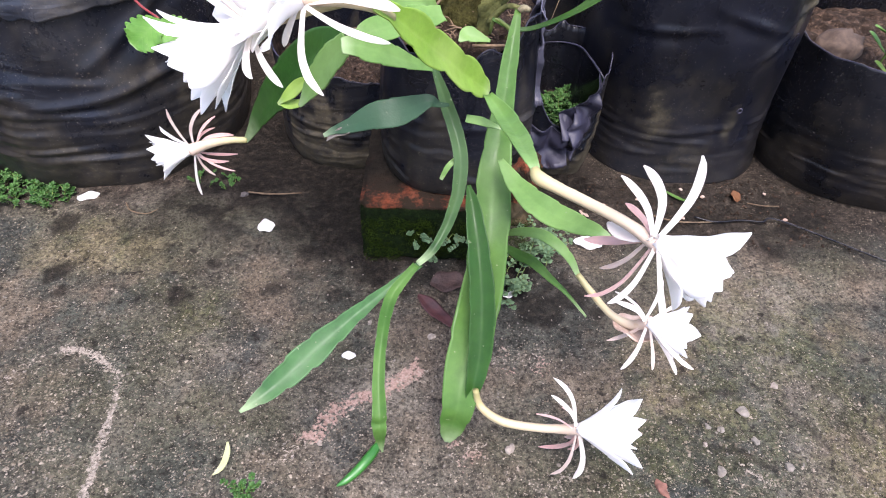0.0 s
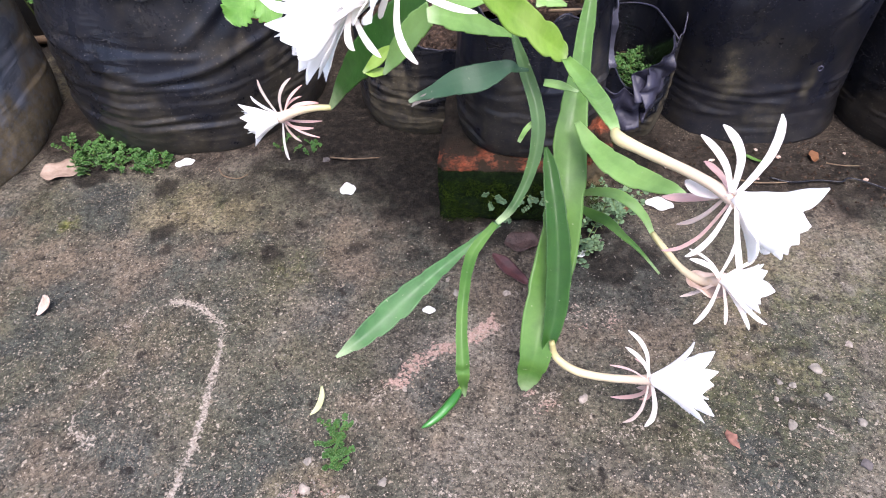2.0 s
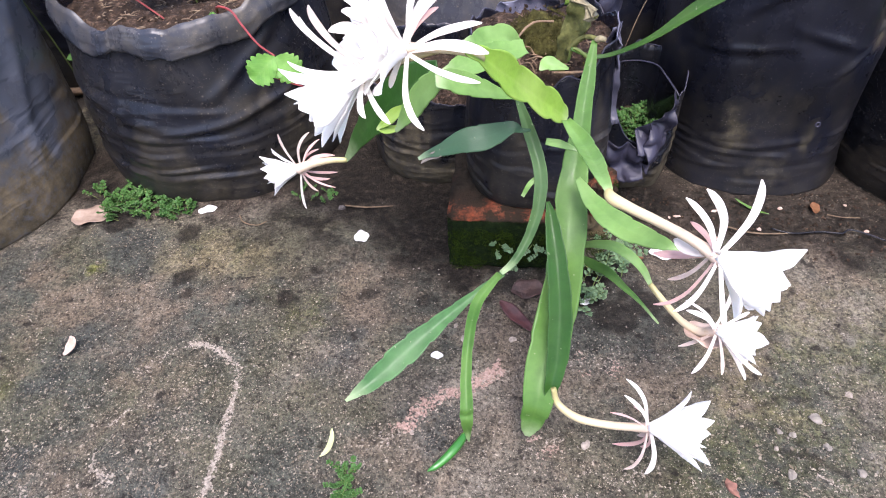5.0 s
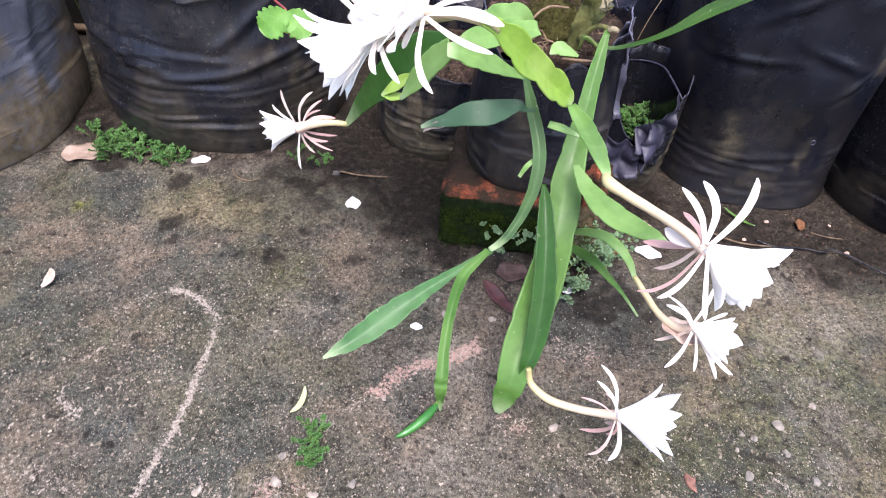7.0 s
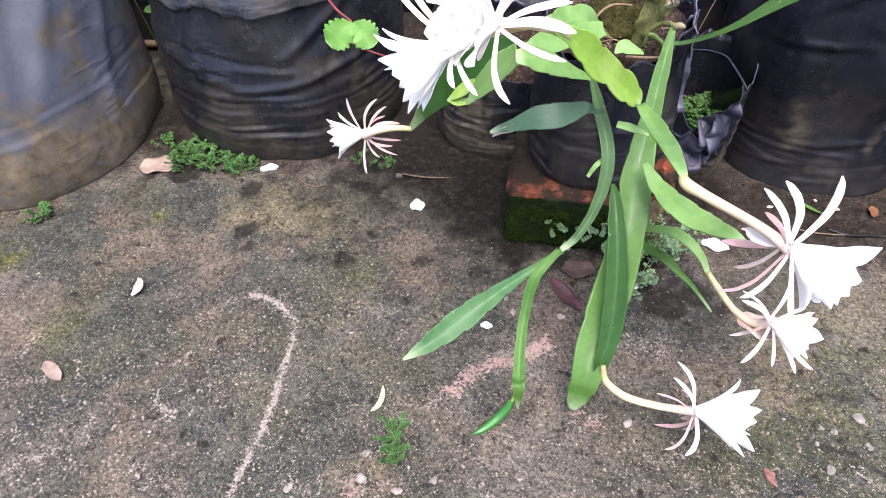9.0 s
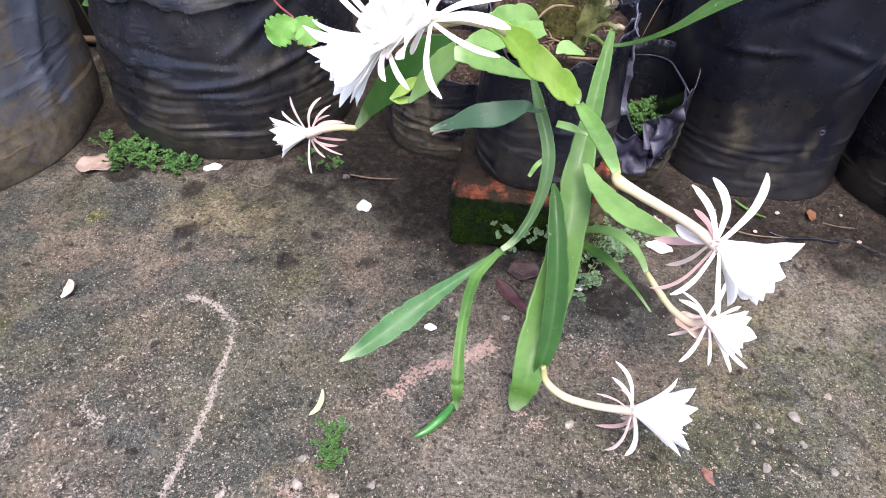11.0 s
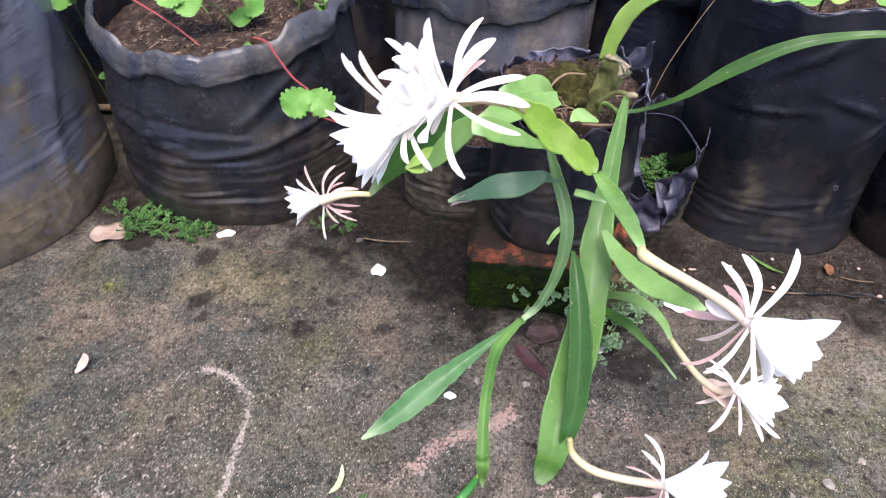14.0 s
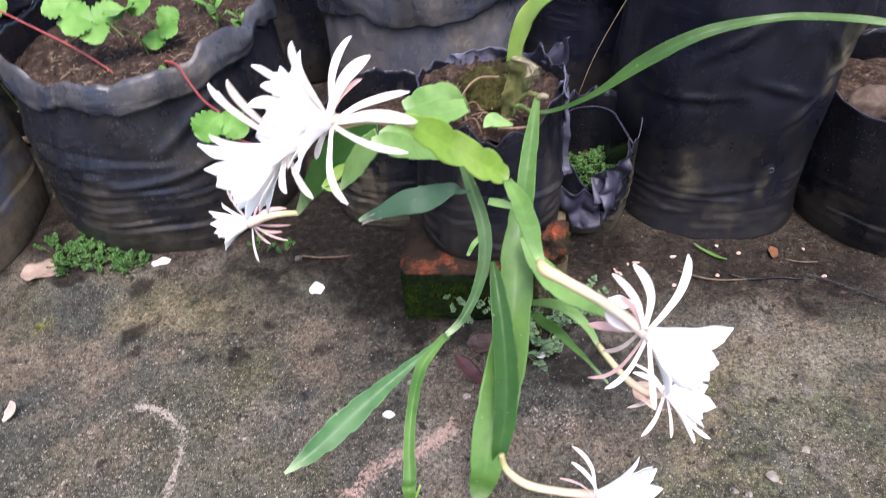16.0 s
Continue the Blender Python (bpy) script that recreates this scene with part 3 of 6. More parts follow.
def build_ground():
    xs, ys = spread(-1.0, 0.85, 0.0033, 60), spread(-0.62, 0.42, 0.0033, 60)
    gx, gy = np.meshgrid(xs, ys)
    nx, ny = len(xs), len(ys)
    far = np.clip(1 - (np.hypot(gx, gy) - 1.2) / 1.0, 0, 1)
    gz = height(gx, gy) * far
    ids = np.arange(nx * ny).reshape(ny, nx)
    quads = np.stack((ids[:-1, :-1], ids[:-1, 1:], ids[1:, 1:], ids[1:, :-1]), -1).reshape(-1, 4)
    me = bpy.data.meshes.new("ground")
    me.from_pydata(np.stack((gx, gy, gz), -1).reshape(-1, 3).tolist(), [], quads.tolist())
    jx, jy = gx + (layers(gx * 55, gy * 55, 11) - 0.5) * 0.022, gy + (layers(gx * 55, gy * 55, 17) - 0.5) * 0.022
    fine = layers(gx * 150, gy * 150, 23, 3)
    wet_shade = np.zeros_like(gx)
    for x, y, r in DOTS:
        wet_shade = np.maximum(wet_shade, np.clip((r - np.hypot(jx - x, jy - y)) / 0.009, 0, 1) * 0.86)
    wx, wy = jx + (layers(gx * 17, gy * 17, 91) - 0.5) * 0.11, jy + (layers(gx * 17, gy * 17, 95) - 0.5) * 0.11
    for x, y, r in DAMP_AND_SHADE:
        wet_shade = np.maximum(wet_shade, np.clip((r - np.hypot(wx - x, wy - y)) / (r * 0.8), 0, 1) * 0.96 * np.clip((layers(gx * 34, gy * 34, 83, 5) - 0.34) * 4, 0.4, 0.93))
    wet_shade *= np.clip(0.7 + 0.7 * layers(gx * 60, gy * 60, 71, 3), 0, 1)
    for x, y, r in MUD_AND_SHADE:
        wet_shade = np.maximum(wet_shade, np.clip((r - np.hypot(wx - x, wy - y)) / (r * 0.5), 0, 1) * np.clip((layers(gx * 40, gy * 40, 87, 5) - 0.1) * 3, 0.7, 0.98))
    for line in CRACKS:
        wet_shade = np.maximum(wet_shade, np.clip((0.006 - near_line(jx, jy, line)) / 0.005, 0, 1) * 0.7)
    mid = layers(gx * 25, gy * 25, 41)
    kx, ky = gx + (jx - gx) * 0.28, gy + (jy - gy) * 0.28
    chalk = np.clip((0.0102 - near_line(kx, ky, CHALK)) / 0.009, 0, 1) * np.clip((mid - 0.25) * 5, 0.7, 0.92) * np.clip(0.7 + 12 * np.abs(gy + 0.235), 0.5, 1)
    for reach, strength, line in STROKES + SANDY:
        chalk = np.maximum(chalk, np.clip((reach - near_line(jx, jy, line)) / reach, 0, 1) * strength * 0.9)
    loop = np.clip((0.085 - np.hypot((gx + 0.345) * 0.95, (gy + 0.29) * 0.6)) / 0.05, 0, 1) * 0.10
    low = np.clip((-0.36 - gy) / 0.2, 0, 1) * np.clip((mid - 0.52) * 4, 0, 1) * 0.35
    chalk = np.clip(np.maximum(chalk, low), 0, 1)
    bare = np.clip((-0.10 - gy) / 0.36, 0, 1) * 0.32 - 0.16 + loop * 1.6
    pink = np.clip((0.0165 - near_line(jx, jy, PINK)) / 0.011, 0, 1) * np.clip((fine - 0.1) * 3, 0.6, 0.98)
    for x, y, r in BLOBS:
        pink = np.maximum(pink, np.clip((r - np.hypot(jx - x, jy - y)) / 0.02, 0, 1) * 0.6)
    moss = np.zeros_like(gx)
    for x, y, r in MOSSY:
        moss = np.maximum(moss, np.clip((r - np.hypot(jx - x, jy - y)) / (r * 0.7), 0, 1) * (1.0 if r < 0.05 else 0.36))
    moss *= np.clip((layers(gx * 70, gy * 70, 53, 3) - 0.25) * 3, 0, 1)
    tan = np.clip((0.11 - np.hypot((jx + 0.39) * 0.8, (jy - 0.0) * 1.6)) / 0.07, 0, 1) * 0.62 * np.clip((mid - 0.25) * 4, 0, 1)
    tan = np.maximum(tan, np.clip((0.06 - np.hypot(jx + 0.115, (jy + 0.44) * 1.3)) / 0.03, 0, 1) * np.clip((mid - 0.35) * 4, 0, 1))
    gap = np.clip((0.13 - np.hypot(jx + 0.84, jy - 0.36)) / 0.05, 0, 1) * np.clip((mid - 0.2) * 4, 0, 1)
    tan = np.maximum(tan, gap)
    right = np.clip((gx - 0.22) / 0.12, 0, 1)
    earth = np.clip((gy - 0.075 + 0.06 * right + (mid - 0.5) * 0.16) / 0.09, 0, 1) * 0.9 * (1 - gap)
    for name, values in (("tan", tan), ("wet_shade", wet_shade), ("chalk", chalk), ("pink", pink), ("moss", moss), ("earth", earth), ("bare", bare)):
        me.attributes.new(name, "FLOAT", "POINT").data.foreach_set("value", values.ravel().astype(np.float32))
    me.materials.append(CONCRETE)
    me.polygons.foreach_set("use_smooth", [True] * len(me.polygons))
    return tagged(new("ground", me), "weathered grey-brown concrete yard with dark wet spots and chalky marks", "ground", kind="structure")


build_ground()


def ground_z(x, y):
    return float(height(np.array([x]), np.array([y]))[0])


# ---- polythene grow bags ----
def polybag(label, cx, cy, rx, ry, h, soil, material, seed, top=1.0, rim=None, cuff=0.05, bulge=0.03, creases=1.0, lean=(0, 0), power=2.3, rough_rim=0.006, category="grow bag", base=0.0, folds=1.0, cuff_material=None, wrinkles=(8, 0.1, 0.5), drapes=(), mesh=(200, 96), splash=0.3, foot=-0.035, smears=()):
    """A soft black bag standing open, filled with soil to the height soil, its mouth folded out into a cuff."""
    rim = rim or (lambda a: 0.0)
    bm = bmesh.new()
    muddy = bm.verts.layers.float.new("splash")
    nu, nv = mesh
    rng = random.Random(seed)
    o = rng.uniform(0, 50)
    # level creases: height, depth, width, phase; each runs part of the way round
    lines = [(h * (wrinkles[1] + (wrinkles[2] - wrinkles[1]) * ((k + rng.uniform(0.1, 0.9)) / wrinkles[0])), creases * rng.uniform(0.0010, 0.0036), rng.uniform(0.003, 0.006), rng.uniform(0, 6.28)) for k in range(wrinkles[0])]
    ways = {}

    def creased(a, z):
        """Depth of the level creases at one place of the film."""
        key = round(a, 5)
        if key not in ways:
            c, s = math.cos(a), math.sin(a)
            ways[key] = [(z0 + 0.012 * math.sin(a + ph) + 0.008 * fbm(c * 1.6 + ph, s * 1.6, 3.0, 2), amp * min(1.0, max(0.0, 0.45 + 1.9 * fbm(c * 1.5 + ph * 3, s * 1.5, z0 * 30, 2))), w) for z0, amp, w, ph in lines]
        out = 0.0
        for zc, amp, w in ways[key]:
            u = (z - zc) / w
            if amp and -3 < u < 5:
                out += amp * (math.exp(-u * u) - 0.7 * math.exp(-(u - 1.9) ** 2))
        for a0, z0, reach, w, tilt, amp in drapes:
            p, q = ((math.degrees(a) - a0 + 180) % 360 - 180) * 0.01745 * rx, z - z0
            p, q = p * math.cos(radians(tilt)) + q * math.sin(radians(tilt)), q * math.cos(radians(tilt)) - p * math.sin(radians(tilt))
            if abs(p) < reach * 2.2 and abs(q) < w * 5:
                out += amp * math.exp(-(p / reach) ** 2) * (math.exp(-(q / w) ** 2) - 0.6 * math.exp(-((q + 1.8 * w) / (1.6 * w)) ** 2))
        return out

    def point(a, z, hh, inset):
        c, s = math.cos(a), math.sin(a)
        k = (abs(c) ** power + abs(s) ** power) ** (-1 / power)
        f = z / hh
        r = 1 + (top - 1) * f + bulge * math.sin(math.pi * min(f * 1.25, 1.0)) + foot * max(0, 1 - f * 6) ** 2
        d = 0.012 * fbm(c * 1.2 + o, s * 1.2, z * 3, 2) + 0.0035 * fbm(c * 2.7 + o, s * 2.7, z * 8, 2)
        d += 0.005 * folds * (1 - abs(fbm(c * 2.2 + o, s * 2.2, z * 5, 2)) * 2.2) * f * f
        d += creased(a, z)
        r += d / 0.22 * 0.9
        if inset:
            r -= inset
        return Vector((cx + k * c * rx * r + lean[0] * f, cy + k * s * ry * r + lean[1] * f, base + z))

    def ring(g, inset=0.0):
        out = []
        for j in range(nu):
            a = 2 * math.pi * j / nu
            hh = h + rim(a) + rough_rim * fbm(math.cos(a) * 3 + o, math.sin(a) * 3, 1.0, 3) * 2
            z = hh * g if inset == 0 else (soil - 0.02) + (hh - soil + 0.02) * g
            v = bm.verts.new(point(a, min(max(z, 0.0), hh), hh, inset))
            c, s = math.cos(a), math.sin(a)
            v[muddy] = splash * min(1.0, max(0.0, (0.52 - z / hh + 0.55 * fbm(c * 2.6 + o, s * 2.6, z * 9, 4)) / 0.3))
            for a0, z0, wide, tall, much in smears:
                away = math.hypot(((math.degrees(a) - a0 + 180) % 360 - 180) / wide, (z - z0) / tall) + 0.7 * fbm(c * 9 + o, s * 9, z * 22, 4)
                v[muddy] = max(v[muddy], much * min(1.0, max(0.0, 1.4 - away)))
            out.append(v)
        return out

    rows = [ring(i / nv) for i in range(nv + 1)]
    rows += [ring(g, 0.016) for g in (1.0, 0.9, 0.75, 0.55, 0.35, 0.0)]
    for p, q in zip(rows, rows[1:]):
        for j in range(nu):
            bm.faces.new((p[j], p[(j + 1) % nu], q[(j + 1) % nu], q[j]))
    bm.faces.new(rows[0][::-1])
    bag = part("grow_bag", bm, material)
    tagged(bag, label, category, "black grow bags")
    if not cuff:
        # the film's own thick hem round the mouth
        loop = []
        for j in range(61):
            a = 2 * math.pi * j / 60
            hh = h + rim(a) + rough_rim * fbm(math.cos(a) * 3 + o, math.sin(a) * 3, 1.0, 3) * 2
            loop.append((*point(a, hh, hh, 0.006), 0.0026))
        part("hem", tube(bmesh.new(), loop, 180, 6), FILM, bag, "thin shiny hem of the bag's mouth")
    if cuff:
        # the mouth turned down over the outside: a loose band of its own
        cb = bmesh.new()
        bands = []
        for lay in (0, 1):
            for i in range(0, 15):
                e = (i if lay == 0 else 14 - i) / 14
                line = []
                for j in range(nu):
                    a = 2 * math.pi * j / nu
                    c, s = math.cos(a), math.sin(a)
                    hh = h + rim(a) + rough_rim * fbm(c * 3 + o, s * 3, 1.0, 3) * 2
                    deep = cuff * (1 + 0.45 * fbm(c * 1.7 + o, s * 1.7, 9.0, 2))
                    z = hh + 0.002 - deep * e
                    p = point(a, min(z, hh), hh, 0)
                    loose = 0.003 + 0.007 * e * (0.5 + 0.9 * fbm(c * 3 + o, s * 3, e * 1.5, 3)) + 0.005 * math.sin(math.pi * e)
                    loose -= 0.0016 * lay + (0.004 if e == 0 else 0)
                    line.append(cb.verts.new((p.x + c * loose, p.y + s * loose, base + z)))
                bands.append(line)
        for p, q in zip(bands, bands[1:]):
            for j in range(nu):
                cb.faces.new((p[j], q[j], q[(j + 1) % nu], p[(j + 1) % nu]))
        part("cuff", cb, cuff_material or material, bag, "folded muddy plastic cuff")
    # the soil in it
    sm = bmesh.new()
    rings = []
    for g in range(0, 25):
        line = []
        for j in range(72):
            a = 2 * math.pi * j / 72
            c, s = math.cos(a), math.sin(a)
            hh = h + rim(a)
            edge = point(a, min(soil, hh), hh, 0.010)
            x, y = cx + (edge.x - cx) * g / 24, cy + (edge.y - cy) * g / 24
            z = base + min(soil, hh - 0.006) + 0.012 * fbm(x * 14, y * 14, o, 3) * (1 - (g / 24) ** 4) + 0.008 * fbm(x * 60, y * 60, o, 3) + 0.01 * (1 - (g / 24) ** 2)
            line.append(sm.verts.new((x, y, z)))
            if g == 0:
                break
        rings.append(line)
    for j in range(72):
        sm.faces.new((rings[0][0], rings[1][j], rings[1][(j + 1) % 72]))
    for p, q in zip(rings[1:], rings[2:]):
        for j in range(72):
            sm.faces.new((p[j], q[j], q[(j + 1) % 72], p[(j + 1) % 72]))
    crumbs(sm, rng, 260, lambda: disc(rng, cx + lean[0] * soil / h, cy + lean[1] * soil / h, rx * 0.9 * top, ry * 0.9 * top), base + soil + 0.008, 0.0025, 0.008)
    tagged(part("potting_soil", sm, SOIL, smooth=False), "crumbly brown potting soil with husk bits in a grow bag", "soil", kind="stuff")
    return bag


def disc(rng, cx, cy, rx, ry):
    a, r = rng.uniform(0, 2 * math.pi), math.sqrt(rng.random())
    return cx + rx * r * math.cos(a), cy + ry * r * math.sin(a)


_g = (1 + 5 ** 0.5) / 2
GRAIN = [Vector(q).normalized() for q in ((-1, _g, 0), (1, _g, 0), (-1, -_g, 0), (1, -_g, 0), (0, -1, _g), (0, 1, _g), (0, -1, -_g), (0, 1, -_g), (_g, 0, -1), (_g, 0, 1), (-_g, 0, -1), (-_g, 0, 1))]
GRAIN_FACES = ((0, 11, 5), (0, 5, 1), (0, 1, 7), (0, 7, 10), (0, 10, 11), (1, 5, 9), (5, 11, 4), (11, 10, 2), (10, 7, 6), (7, 1, 8), (3, 9, 4), (3, 4, 2), (3, 2, 6), (3, 6, 8), (3, 8, 9), (4, 9, 5), (2, 4, 11), (6, 2, 10), (8, 6, 7), (9, 8, 1))


def crumbs(bm, rng, count, where, z, lo, hi):
    """Small uneven grains strewn over a surface."""
    for _ in range(count):
        x, y = where()
        s = rng.uniform(lo, hi)
        zz = z(x, y) if callable(z) else z
        m = Matrix.LocRotScale((x, y, zz), Euler([rng.uniform(0, 6) for _ in range(3)]), (s, s * rng.uniform(0.5, 0.9), s * rng.uniform(0.3, 0.7)))
        v = [bm.verts.new(m @ (q * rng.uniform(0.4, 0.6))) for q in GRAIN]
        for a, b, c in GRAIN_FACES:
            bm.faces.new((v[a], v[b], v[c]))


def dip(a0, amount, width=40):
    """Height change of a rim round the direction a0 in degrees."""
    def f(a):
        d = (math.degrees(a) - a0 + 180) % 360 - 180
        return amount * math.exp(-(d / width) ** 2)
    return f


def both(*fs):
    return lambda a: sum(f(a) for f in fs)


polybag("tall dusty black plastic grow bag with a crumpled pointed top", -0.965, 0.14, 0.245, 0.245, 0.43, 0.33, BLACK_DUSTY, 1, 1.0, both(dip(5, 0.06, 25), dip(-80, -0.05, 40)), 0.0, 0.03, 0.6, splash=1.0, wrinkles=(3, 0.12, 0.5), drapes=((-20, 0.30, 0.16, 0.016, 62, 0.0035), (-38, 0.28, 0.12, 0.014, 74, 0.003), (5, 0.24, 0.14, 0.014, 70, 0.003)))
polybag("wide black plastic grow bag with muddy cuff and wrinkled base", -0.483, 0.378, 0.232, 0.25, 0.352, 0.298, BLACK_MUDDY, 2, 0.88, both(dip(-75, -0.022, 45), dip(-110, -0.022, 22)), 0.046, 0.03, 0.8, cuff_material=CUFF, splash=0.3, wrinkles=(15, 0.10, 0.56), drapes=((-120, 0.19, 0.13, 0.010, -14, 0.006), (-50, 0.25, 0.09, 0.009, 30, 0.005), (-70, 0.16, 0.2, 0.008, 8, 0.005)))
polybag("small low black plastic grow bag with wrinkled sides", -0.05, 0.345, 0.125, 0.135, 0.185, 0.13, BLACK_MUDDY, 3, 1.0, dip(-60, -0.02), 0.0, 0.02, 0.9, splash=0.8)
tall_bag = polybag("tall glossy black plastic grow bag with creased front", 0.52, 0.42, 0.172, 0.205, 0.405, 0.33, BLACK, 4, 1.0, both(dip(-85, 0.026, 60), dip(-55, 0.012, 14), dip(-112, -0.008, 12)), 0.0, 0.02, 0.9, folds=2.0, splash=0.14, wrinkles=(9, 0.07, 0.3), foot=0.05, smears=((-112, 0.12, 7, 0.05, 0.75), (-73, 0.12, 3, 0.035, 0.6), (-48, 0.32, 9, 0.05, 0.8), (-90, 0.05, 20, 0.03, 0.4)), drapes=((-116, 0.262, 0.06, 0.006, 10, 0.0045), (-80, 0.285, 0.05, 0.007, -18, 0.005), (-62, 0.255, 0.04, 0.005, 44, 0.006), (-56, 0.33, 0.05, 0.006, -50, 0.007), (-48, 0.30, 0.04, 0.005, 30, 0.007), (-108, 0.35, 0.06, 0.008, 40, 0.006), (-44, 0.36, 0.04, 0.006, 70, 0.007), (-90, 0.10, 0.06, 0.006, 12, 0.003)))
polybag("short wide black plastic grow bag with wrinkled base", 0.855, 0.345, 0.185, 0.195, 0.238, 0.18, BLACK_CLEAN, 5, 1.0, None, 0.0, 0.02, 0.6)
polybag("black plastic grow bag with a broad folded muddy cuff", -0.03, 0.735, 0.225, 0.225, 0.355, 0.29, BLACK_SHEEN, 6, 0.97, both(dip(-90, -0.03, 40), dip(-150, -0.02, 20)), 0.075, 0.0, 0.3, cuff_material=CUFF)
polybag("dark plastic grow bag in the back row", 0.33, 0.78, 0.155, 0.19, 0.315, 0.26, BLACK, 7, 1.0, None, 0.04, 0.02, 0.6, mesh=(120, 40))
polybag("dark narrow plastic grow bag in the back row", -0.39, 0.93, 0.17, 0.17, 0.37, 0.30, BLACK, 8, 1.0, None, 0.05, 0.02, 0.8, mesh=(120, 40))
polybag("dark plastic grow bag behind the strawberry bag", -0.93, 0.70, 0.2, 0.2, 0.34, 0.28, BLACK, 9, 1.0, None, 0.04, 0.02, 0.8, mesh=(120, 40))
polybag("black plastic grow bag in the back row", 0.78, 0.86, 0.2, 0.2, 0.36, 0.3, BLACK, 10, 1.0, None, 0.05, 0.02, 0.8, mesh=(120, 40))
polybag("black plastic grow bag in the far row", -0.75, 1.22, 0.2, 0.2, 0.36, 0.3, BLACK, 12, 1.0, None, 0.05, 0.02, 0.8, mesh=(120, 40))
polybag("black plastic grow bag in the far row", 0.05, 1.28, 0.21, 0.2, 0.38, 0.3, BLACK, 13, 1.0, None, 0.05, 0.02, 0.8, mesh=(120, 40))
polybag("black plastic grow bag in the far row", 0.5, 1.3, 0.2, 0.2, 0.36, 0.3, BLACK, 14, 1.0, None, 0.05, 0.02, 0.8, mesh=(120, 40))
# the flowering plant's own bag, on the brick, and the torn one beside it
cactus_bag = polybag("small black plastic planter bag with a ragged rim, on a brick", 0.128, 0.131, 0.106, 0.117, 0.228, 0.20, BLACK, 15, 0.97, both(dip(-90, -0.03, 60), dip(95, -0.028, 55)), 0.0, 0.03, 1.4, lean=(0, 0.024), rough_rim=0.012, base=0.112, category="planter bag")
torn = polybag("torn black plastic bag with a crumpled open mouth", 0.302, 0.30, 0.070, 0.088, 0.19, 0.07, BLACK_MUDDY, 16, 1.06, both(dip(-90, -0.085, 45), dip(-20, 0.01, 25), dip(175, 0.02, 40)), 0.0, 0.03, 1.8, rough_rim=0.010, category="planter bag", folds=1.5, splash=1.3)


def crumpled(name, corners, parent, material, seed, amp=0.008, n=26):
    """A creased sheet of film hung between four corners, as a thin solid."""
    bm = bmesh.new()
    a, b, c, d = (Vector(q) for q in corners)
    nor = (b - a).cross(d - a).normalized()
    lays = []
    for side in (0.0008, -0.0008):
        grid = []
        for i in range(n + 1):
            row = []
            for j in range(n + 1):
                u, v = i / n, j / n
                p = a * (1 - u) * (1 - v) + b * u * (1 - v) + c * u * v + d * (1 - u) * v
                k = 1.6 - 5.0 * abs(fbm(p.x * 17 + seed, p.y * 17, p.z * 17, 1)) - 2.4 * abs(fbm(p.x * 30, p.y * 30 + seed, p.z * 30, 1))
                k += 0.6 * fbm(p.x * 16, p.y * 16 + seed, p.z * 16, 2)
                edge = fbm(u * 5 + seed, v * 5, 2, 2) * 0.006
                row.append(bm.verts.new(p + nor * (amp * k + side) + (c - a).normalized() * edge * (1 if v > 0.9 else 0)))
            grid.append(row)
        lays.append(grid)
    for i in range(n):
        for j in range(n):
            bm.faces.new((lays[0][i][j], lays[0][i + 1][j], lays[0][i + 1][j + 1], lays[0][i][j + 1]))
            bm.faces.new((lays[1][i][j], lays[1][i][j + 1], lays[1][i + 1][j + 1], lays[1][i + 1][j]))
    rim = [(i, 0) for i in range(n)] + [(n, j) for j in range(n)] + [(i, n) for i in range(n, 0, -1)] + [(0, j) for j in range(n, 0, -1)]
    for (i, j), (k, l) in zip(rim, rim[1:] + rim[:1]):
        bm.faces.new((lays[0][i][j], lays[1][i][j], lays[1][k][l], lays[0][k][l]))
    return part(name, bm, material, parent)


crumpled("flap", ((0.226, 0.195, 0.129), (0.309, 0.190, 0.101), (0.314, 0.185, 0.050), (0.271, 0.190, 0.036)), torn, FILM, 3, 0.010)
crumpled("flap", ((0.303, 0.190, 0.112), (0.349, 0.215, 0.199), (0.356, 0.205, 0.135), (0.318, 0.185, 0.058)), torn, FILM, 7, 0.010)
crumpled("flap", ((0.215, 0.150, 0.337), (0.231, 0.160, 0.340), (0.250, 0.140, 0.189), (0.224, 0.130, 0.183)), cactus_bag, LILAC_LIT, 11, 0.006)
crumpled("flap", ((0.292, 0.200, 0.133), (0.314, 0.205, 0.147), (0.329, 0.190, 0.099), (0.297, 0.190, 0.096)), torn, FILM, 15, 0.007)

crumpled("torn_edge", ((0.049, 0.247, 0.293), (0.161, 0.257, 0.300), (0.152, 0.254, 0.334), (0.065, 0.244, 0.328)), cactus_bag, LILAC_LIT, 21, 0.005)
crumpled("torn_edge", ((0.205, 0.235, 0.32), (0.232, 0.18, 0.32), (0.238, 0.175, 0.385), (0.215, 0.23, 0.35)), cactus_bag, FILM, 25, 0.005)
crumpled("torn_edge", ((0.228, 0.12, 0.26), (0.226, 0.16, 0.27), (0.232, 0.15, 0.355), (0.232, 0.11, 0.33)), cactus_bag, LILAC_LIT, 29, 0.005)


